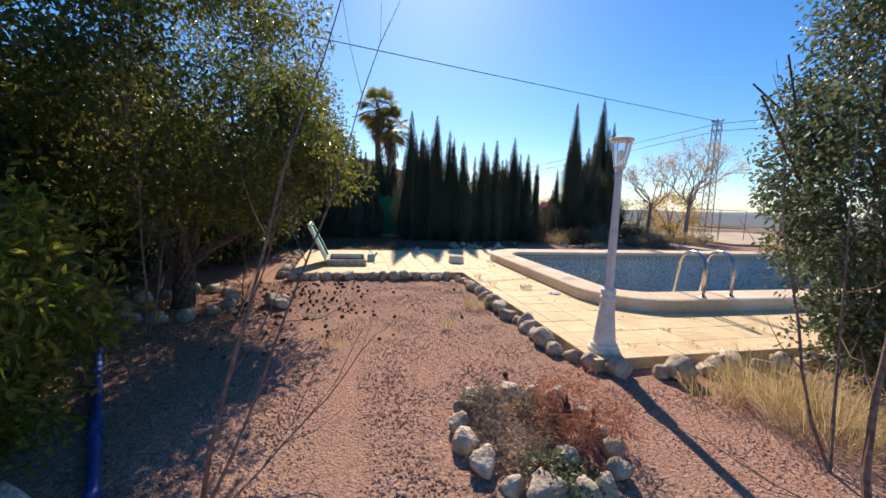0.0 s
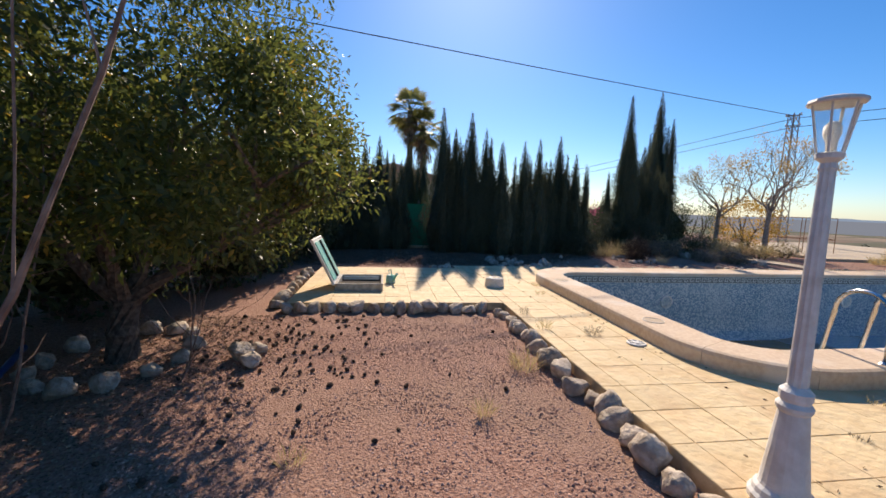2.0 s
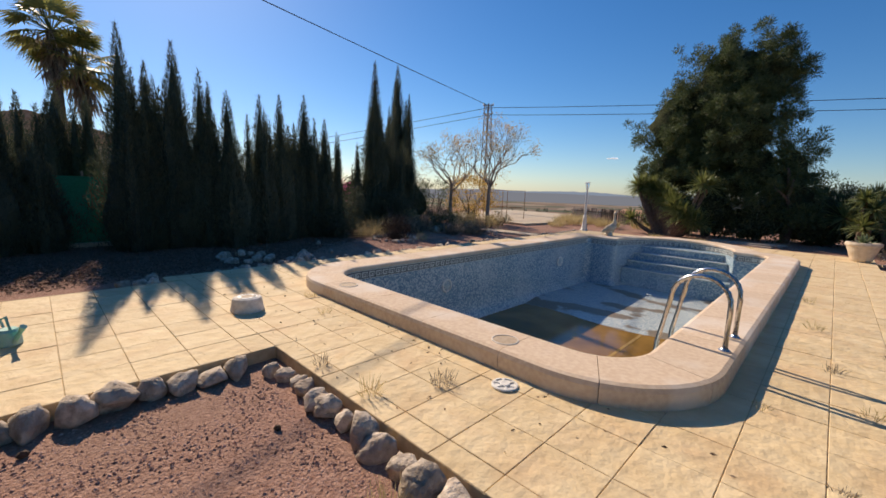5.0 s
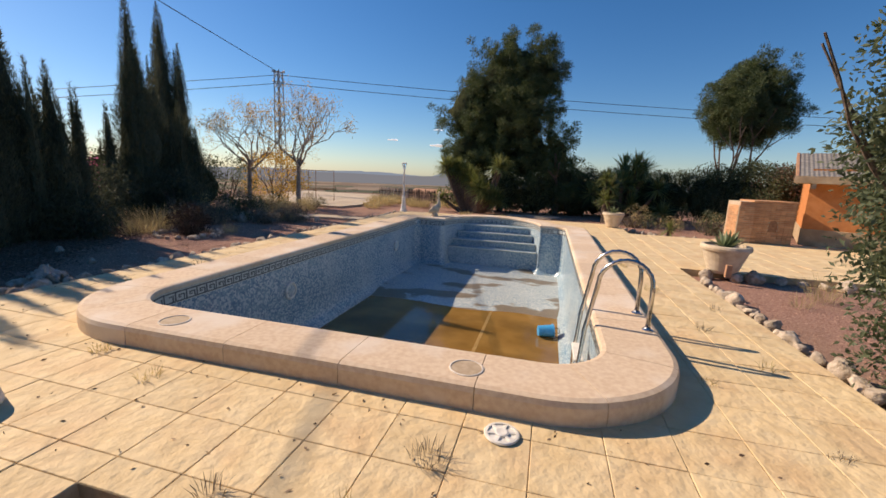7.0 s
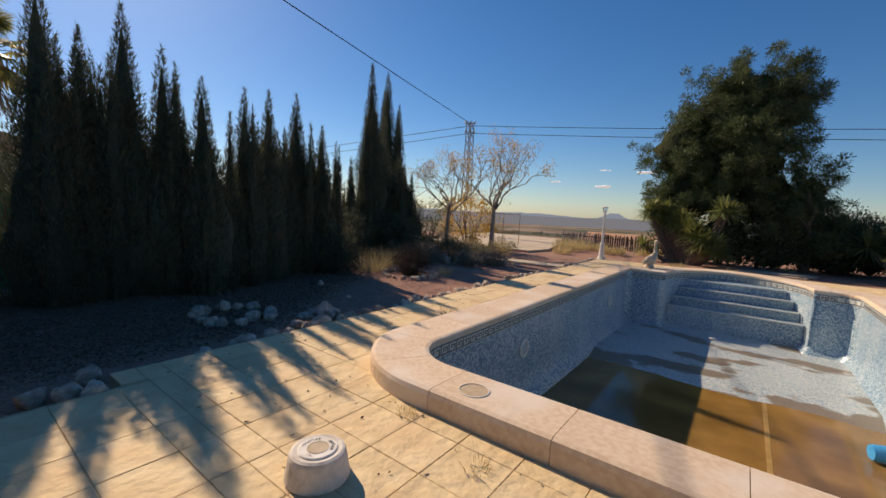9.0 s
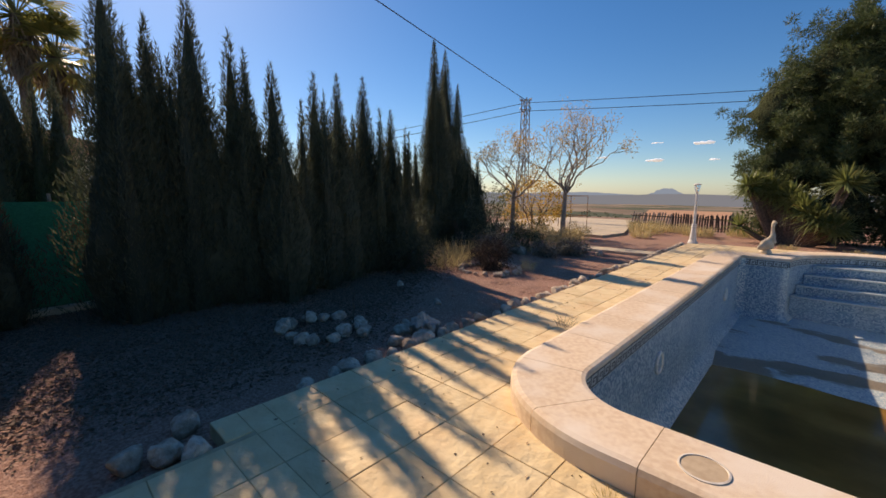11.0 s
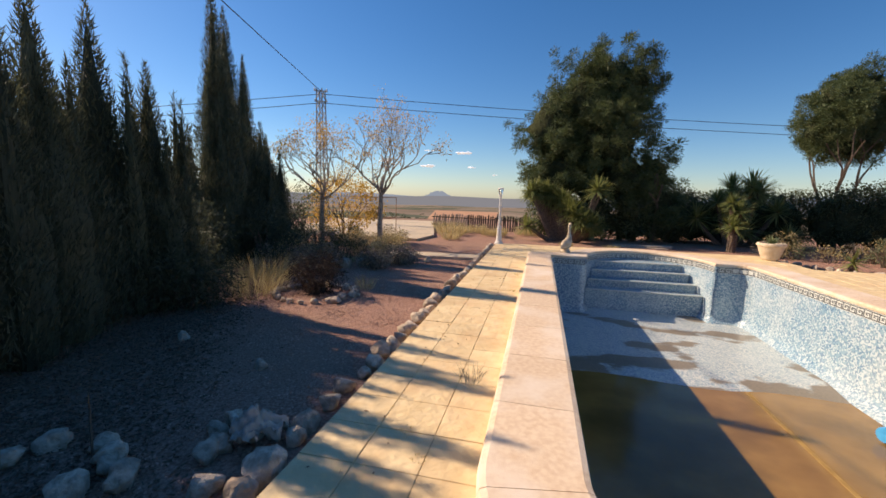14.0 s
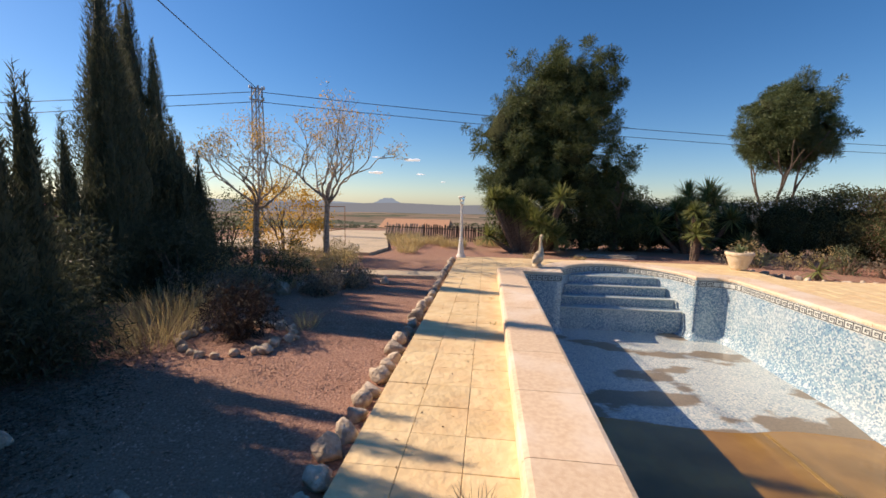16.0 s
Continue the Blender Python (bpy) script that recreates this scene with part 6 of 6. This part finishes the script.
def palm(x, y, h, seed, lean):
    rg = np.random.default_rng(seed)
    t = thing("fan_palm", "tall fan palm behind the cypress row", "palm", "fan palms", at=(x, y, -0.5))
    part("trunk", Geo().tube([(0, 0, 0), (lean * 0.3, 0, h * 0.4), (lean, 0, h)], [0.28, 0.2, 0.17], 10), M_BARK, t)
    g = Geo()
    for k in range(44):
        a, e = rg.uniform(0, 2 * np.pi), rg.uniform(-0.9, 1.4)
        d = Vector((math.cos(a) * math.cos(e), math.sin(a) * math.cos(e), math.sin(e)))
        c = Vector((lean, 0, h)) + d * 0.85
        g.tube([(lean, 0, h), tuple(c)], [0.02, 0.012], 4)
        s = Vector((-math.sin(a), math.cos(a), 0))
        u = s.cross(d)
        for j in range(13):
            q = (j - 6) / 6 * 1.35
            dd = (d * math.cos(q) + s * math.sin(q) - Vector((0, 0, 0.22))).normalized()
            l1 = 0.85 * (1 - 0.2 * abs(q) / 1.35)
            w = s * math.cos(q) * 0.045 - d * math.sin(q) * 0.045
            tip = c + dd * l1 - Vector((0, 0, 0.22 * l1))
            g.add([c, c + dd * l1 * 0.55 + w, tip, c + dd * l1 * 0.55 - w], [(0, 1, 2, 3)])
    part("fronds", g, L_PALM, t)
    r2 = np.random.default_rng(seed + 1)
    P = np.stack([lean + r2.normal(0, 0.18, 500), r2.normal(0, 0.18, 500), h - r2.uniform(0, 1.5, 500)], 1)
    part("dead_skirt", blades(P, np.stack([r2.normal(0, 0.3, 500), r2.normal(0, 0.3, 500), -np.ones(500)], 1), 0.7, 0.06, 0, r2), L_GREYPL, t, "skirt of dead brown fronds")


palm(-18.9, -0.35, 7.3, 1, 0.0)
palm(-19.3, 0.45, 6.3, 2, 0.2)


# ---- pylon and cables ----
def pylon(x, y, z0, z1, w0, w1):
    t = thing("lattice_pylon", "grey steel lattice power pylon", "pylon", at=(x, y, z0))
    h = z1 - z0

    def leg(k, u):
        w = (w0 + (w1 - w0) * u) / 2
        sx, sy = ((1, 1), (-1, 1), (-1, -1), (1, -1))[k]
        return (sx * w, sy * w, u * h)

    for k in range(4):
        part("leg", Geo().tube([leg(k, 0), leg(k, 1)], 0.028, 5), M_GALV, t)
    n = 16
    for i in range(n):
        for k in range(4):
            g = Geo().tube([leg(k, i / n), leg((k + 1) % 4, (i + 1) / n)], 0.014, 4).tube([leg((k + 1) % 4, i / n), leg(k, (i + 1) / n)], 0.014, 4)
            part("brace", g, M_GALV, t)
    part("crossarm", Geo().tube([(-0.3, -0.18, h - 0.1), (0.3, 0.18, h - 0.1)], 0.03, 5), M_GALV, t)
    part("crossarm", Geo().tube([(-0.28, -0.17, h - 0.62), (0.28, 0.17, h - 0.62)], 0.03, 5), M_GALV, t)
    for a, b, c in ((-0.26, -0.16, -0.09), (0.26, 0.16, -0.09), (-0.24, -0.14, -0.61), (0.24, 0.14, -0.61)):
        part("insulator", Geo().lathe([(0.02, 0), (0.05, 0.02), (0.03, 0.05), (0.05, 0.08), (0.02, 0.12)], 8, (a, b, h + c)), M_PLASTIC, t)


PX, PY, PZ = -13.6, 19.8, 6.78
pylon(PX, PY, -1.6, PZ + 0.1, 0.52, 0.32)


def cable(p, q, sag, label):
    p, q = Vector(p), Vector(q)
    pts = []
    for k in range(33):
        u = k / 32
        pts.append(p + (q - p) * u - Vector((0, 0, 4 * sag * u * (1 - u))))
    tagged(part("overhead_cable", Geo().tube(pts, 0.016, 5), M_WIRE), label, "cable", "overhead cables")


cable((PX, PY, PZ), (PX + 0.282 * 62, PY - 0.959 * 62, PZ - 0.6), 0.25, "black cable running from the pylon over the garden")
cable((PX, PY, PZ - 0.15), (29.2, 33.0, 5.9), 0.35, "black cable running off over the plain")
cable((PX, PY, PZ - 0.6), (29.2, 33.0, 5.4), 0.35, "black cable running off over the plain")
cable((PX, PY, PZ - 0.15), (-40, 12.0, 3.9), 0.1, "black cable running past the cypresses")
cable((PX, PY, PZ - 0.6), (-40, 12.0, 3.4), 0.1, "black cable running past the cypresses")
t = thing("utility_pole", "wooden utility pole beyond the hedge", "pole", at=(29.2, 33.0, -1.2))
part("shaft", Geo().tube([(0, 0, 0), (0, 0, 7.4)], [0.14, 0.1], 8), M_GREYWOOD, t)
part("crossarm", Geo().tube([(-0.7, 0.5, 7.0), (0.7, -0.5, 7.0)], 0.05, 5), M_GREYWOOD, t)
t = thing("pipe_frame", "rusty pipe frame standing on the terrace", "frame", at=(-9.5, 14.7, -0.02))
for x, y in ((0, 0), (1.3, 0.2), (0.15, 1.4), (1.45, 1.5)):
    part("post", Geo().tube([(x, y, 0), (x, y, 1.4)], 0.014, 6), M_RED, t)
for a, b in (((0, 0), (1.3, 0.2)), ((0.15, 1.4), (1.45, 1.5)), ((0, 0), (0.15, 1.4)), ((1.3, 0.2), (1.45, 1.5))):
    part("bar", Geo().tube([(*a, 1.4), (*b, 1.4)], 0.013, 6), M_RED, t)
    part("bar", Geo().tube([(*a, 0.55), (*b, 0.55)], 0.016, 6), M_RED, t)
t = thing("timber_stack", "old grey boards lying on the ground", "boards", at=(1.2, 14.9, GRAVEL_Z))
for k in range(4):
    part("board", Geo().box(-0.9, 0.9, -0.09, 0.09, 0, 0.04, 0.004).moved(pose(0.1 * k, 0.12 * k - 0.1, 0.042 * (k % 2) + 0.002, 0, 0, -12 + 7 * k)), M_GREYWOOD, t)

# ---- far distance ----
rg = np.random.default_rng(21)
C = []
for k in range(900):
    d = 55 + 480 * rg.uniform() ** 1.5
    a = rg.uniform(-0.35, 1.25)
    x, y = -d * math.sin(a), 5 + d * math.cos(a)
    s = rg.uniform(0.35, 1.0) * (1 + d / 250)
    C.append((x, y, ground_z(x, y) + s * 0.35, s))
n = 60
cc = np.repeat(np.array(C), n, 0)
V = rg.normal(size=(len(cc), 3))
V /= np.linalg.norm(V, axis=1)[:, None]
P = cc[:, :3] + V * cc[:, 3:4] * np.array([1, 1, 0.7]) * np.cbrt(rg.uniform(0, 1, len(cc)))[:, None]
tagged(part("far_scrub", blades(P, V, 0.5 * cc[:, 3], 0.32 * cc[:, 3], 0, rg), L_FIELD), "scattered scrub and orchard trees over the plain", "scrub", kind="stuff")


# Distance haze is painted as a flat bluish emission on the far ridges.
def haze_glow_mat(name, colour):
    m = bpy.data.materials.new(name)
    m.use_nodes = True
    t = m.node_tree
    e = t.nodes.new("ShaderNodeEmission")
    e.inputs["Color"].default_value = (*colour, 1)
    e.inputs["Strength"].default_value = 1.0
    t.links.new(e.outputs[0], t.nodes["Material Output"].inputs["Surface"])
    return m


M_FAR = haze_glow_mat("hills_haze_glow", (0.20, 0.265, 0.37))
M_PLAIN = haze_glow_mat("plain_haze_glow", (0.175, 0.20, 0.25))


def ridge(name, yaw0, yaw1, dist, heights, seed, label, material=None):
    g = Geo()
    n = 90
    for i in range(n + 1):
        u = i / n
        a = radians(yaw0 + (yaw1 - yaw0) * u)
        x, y = -dist * math.sin(a), dist * math.cos(a)
        h = np.interp(u, np.linspace(0, 1, len(heights)), heights) * (1 + 0.25 * noise.noise(Vector((u * 18, seed, 0)))) + 1.2 * noise.noise(Vector((u * 40, seed, 3)))
        g.v += [(x, y, -75), (x * 1.06, y * 1.06, -20 + h)]
        if i:
            g.f.append((2 * i - 2, 2 * i, 2 * i + 1, 2 * i - 1))
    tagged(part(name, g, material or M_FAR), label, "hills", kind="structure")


ridge("backdrop_mountain", 11.2, 17.2, 3000, [0, 3, 8, 15, 28, 44, 51, 50, 47, 34, 20, 10, 4, 0], 2, "flat-topped mountain on the horizon, haze painted as blue glow")
ridge("backdrop_plain", -80, 80, 1300, [14, 15, 14, 16, 15, 14.5, 15, 14], 9, "far plain below the horizon, haze painted as blue glow", M_PLAIN)
ridge("backdrop_hills", 17, 45, 3400, [0, 12, 22, 26, 20, 14, 18, 24, 16, 10], 3, "low hills along the horizon, haze painted as blue glow")
ridge("backdrop_hills", -75, 2, 2600, [120, 140, 135, 150, 128, 90, 60, 40, 22, 12, 6, 0], 5, "hills behind the hedge, haze painted as blue glow")

# clouds: small fair-weather puffs, with a glow added to lift their dark undersides
M_CLOUDGLOW = bpy.data.materials.new("cloud")
M_CLOUDGLOW.use_nodes = True
_b = M_CLOUDGLOW.node_tree.nodes["Principled BSDF"]
_b.inputs["Base Color"].default_value = (0.95, 0.95, 0.96, 1)
_b.inputs["Roughness"].default_value = 1.0
_b.inputs["Emission Color"].default_value = (0.9, 0.93, 1.0, 1)
_b.inputs["Emission Strength"].default_value = 0.4
for k, (yaw, el, w) in enumerate(((15.5, 4.0, 26), (10.8, 5.9, 28), (15.6, 6.1, 12), (22.0, 4.5, 15), (9.8, 3.9, 15), (6.3, 2.9, 10))):
    rg = np.random.default_rng(70 + k)
    bm = bmesh.new()
    for j in range(5):
        m = Matrix.Translation((rg.normal(0, w * 0.9), rg.normal(0, w * 0.3), rg.normal(0, w * 0.08))) @ Matrix.Diagonal((w * rg.uniform(0.5, 1.1), w * 0.5, w * rg.uniform(0.14, 0.24), 1))
        bmesh.ops.create_icosphere(bm, subdivisions=3, radius=1.0, matrix=m)
    for v in bm.verts:
        v.co += v.normal * w * 0.16 * noise.noise(v.co * (3.0 / w) + Vector((k * 7.0, 0, 0)))
    D = 2400
    me = bm_mesh(bm, "cloud", M_CLOUDGLOW)
    ob = new("cloud", me)
    ob.matrix_world = pose(-D * math.sin(radians(yaw)), D * math.cos(radians(yaw)), D * math.tan(radians(el)), 0, 0, yaw)
    ob.visible_shadow = False
    tagged(ob, "small white fair-weather cloud brightened by an added glow", "cloud", "clouds", "structure")

# ---- paving tiles ----
TILE_MESH = {}
def tile_mesh(w, d):
    key_ = (round(w, 3), round(d, 3))
    if key_ not in TILE_MESH:
        TILE_MESH[key_] = Geo().box(-w / 2 + 0.0022, w / 2 - 0.0022, -d / 2 + 0.0022, d / 2 - 0.0022, -0.016, 0.0, 0.003).mesh("paving_tile", M_TILE)
    return TILE_MESH[key_]


TILES.sort(key=lambda q: abs((q[2] + q[3]) / 2 - 1.0) + 0.35 * abs((q[0] + q[1]) / 2 + 0.5))
rg = np.random.default_rng(2)
for a, b, c, d in TILES[:300]:
    ob = new("paving_tile", tile_mesh(b - a, d - c))
    ob.matrix_world = pose((a + b) / 2, (c + d) / 2, rg.uniform(-0.002, 0.002), rg.normal(0, 0.1), rg.normal(0, 0.1), 0)
    ob.parent = deck
g = Geo()
for a, b, c, d in TILES[300:]:
    k = rg.uniform(-0.003, 0.002)
    g.box(a + 0.003, b - 0.003, c + 0.003, d - 0.003, -0.016 + k, k, 0.004)
tagged(part("far_paving_tiles", g, M_TILE, deck), kind="stuff")
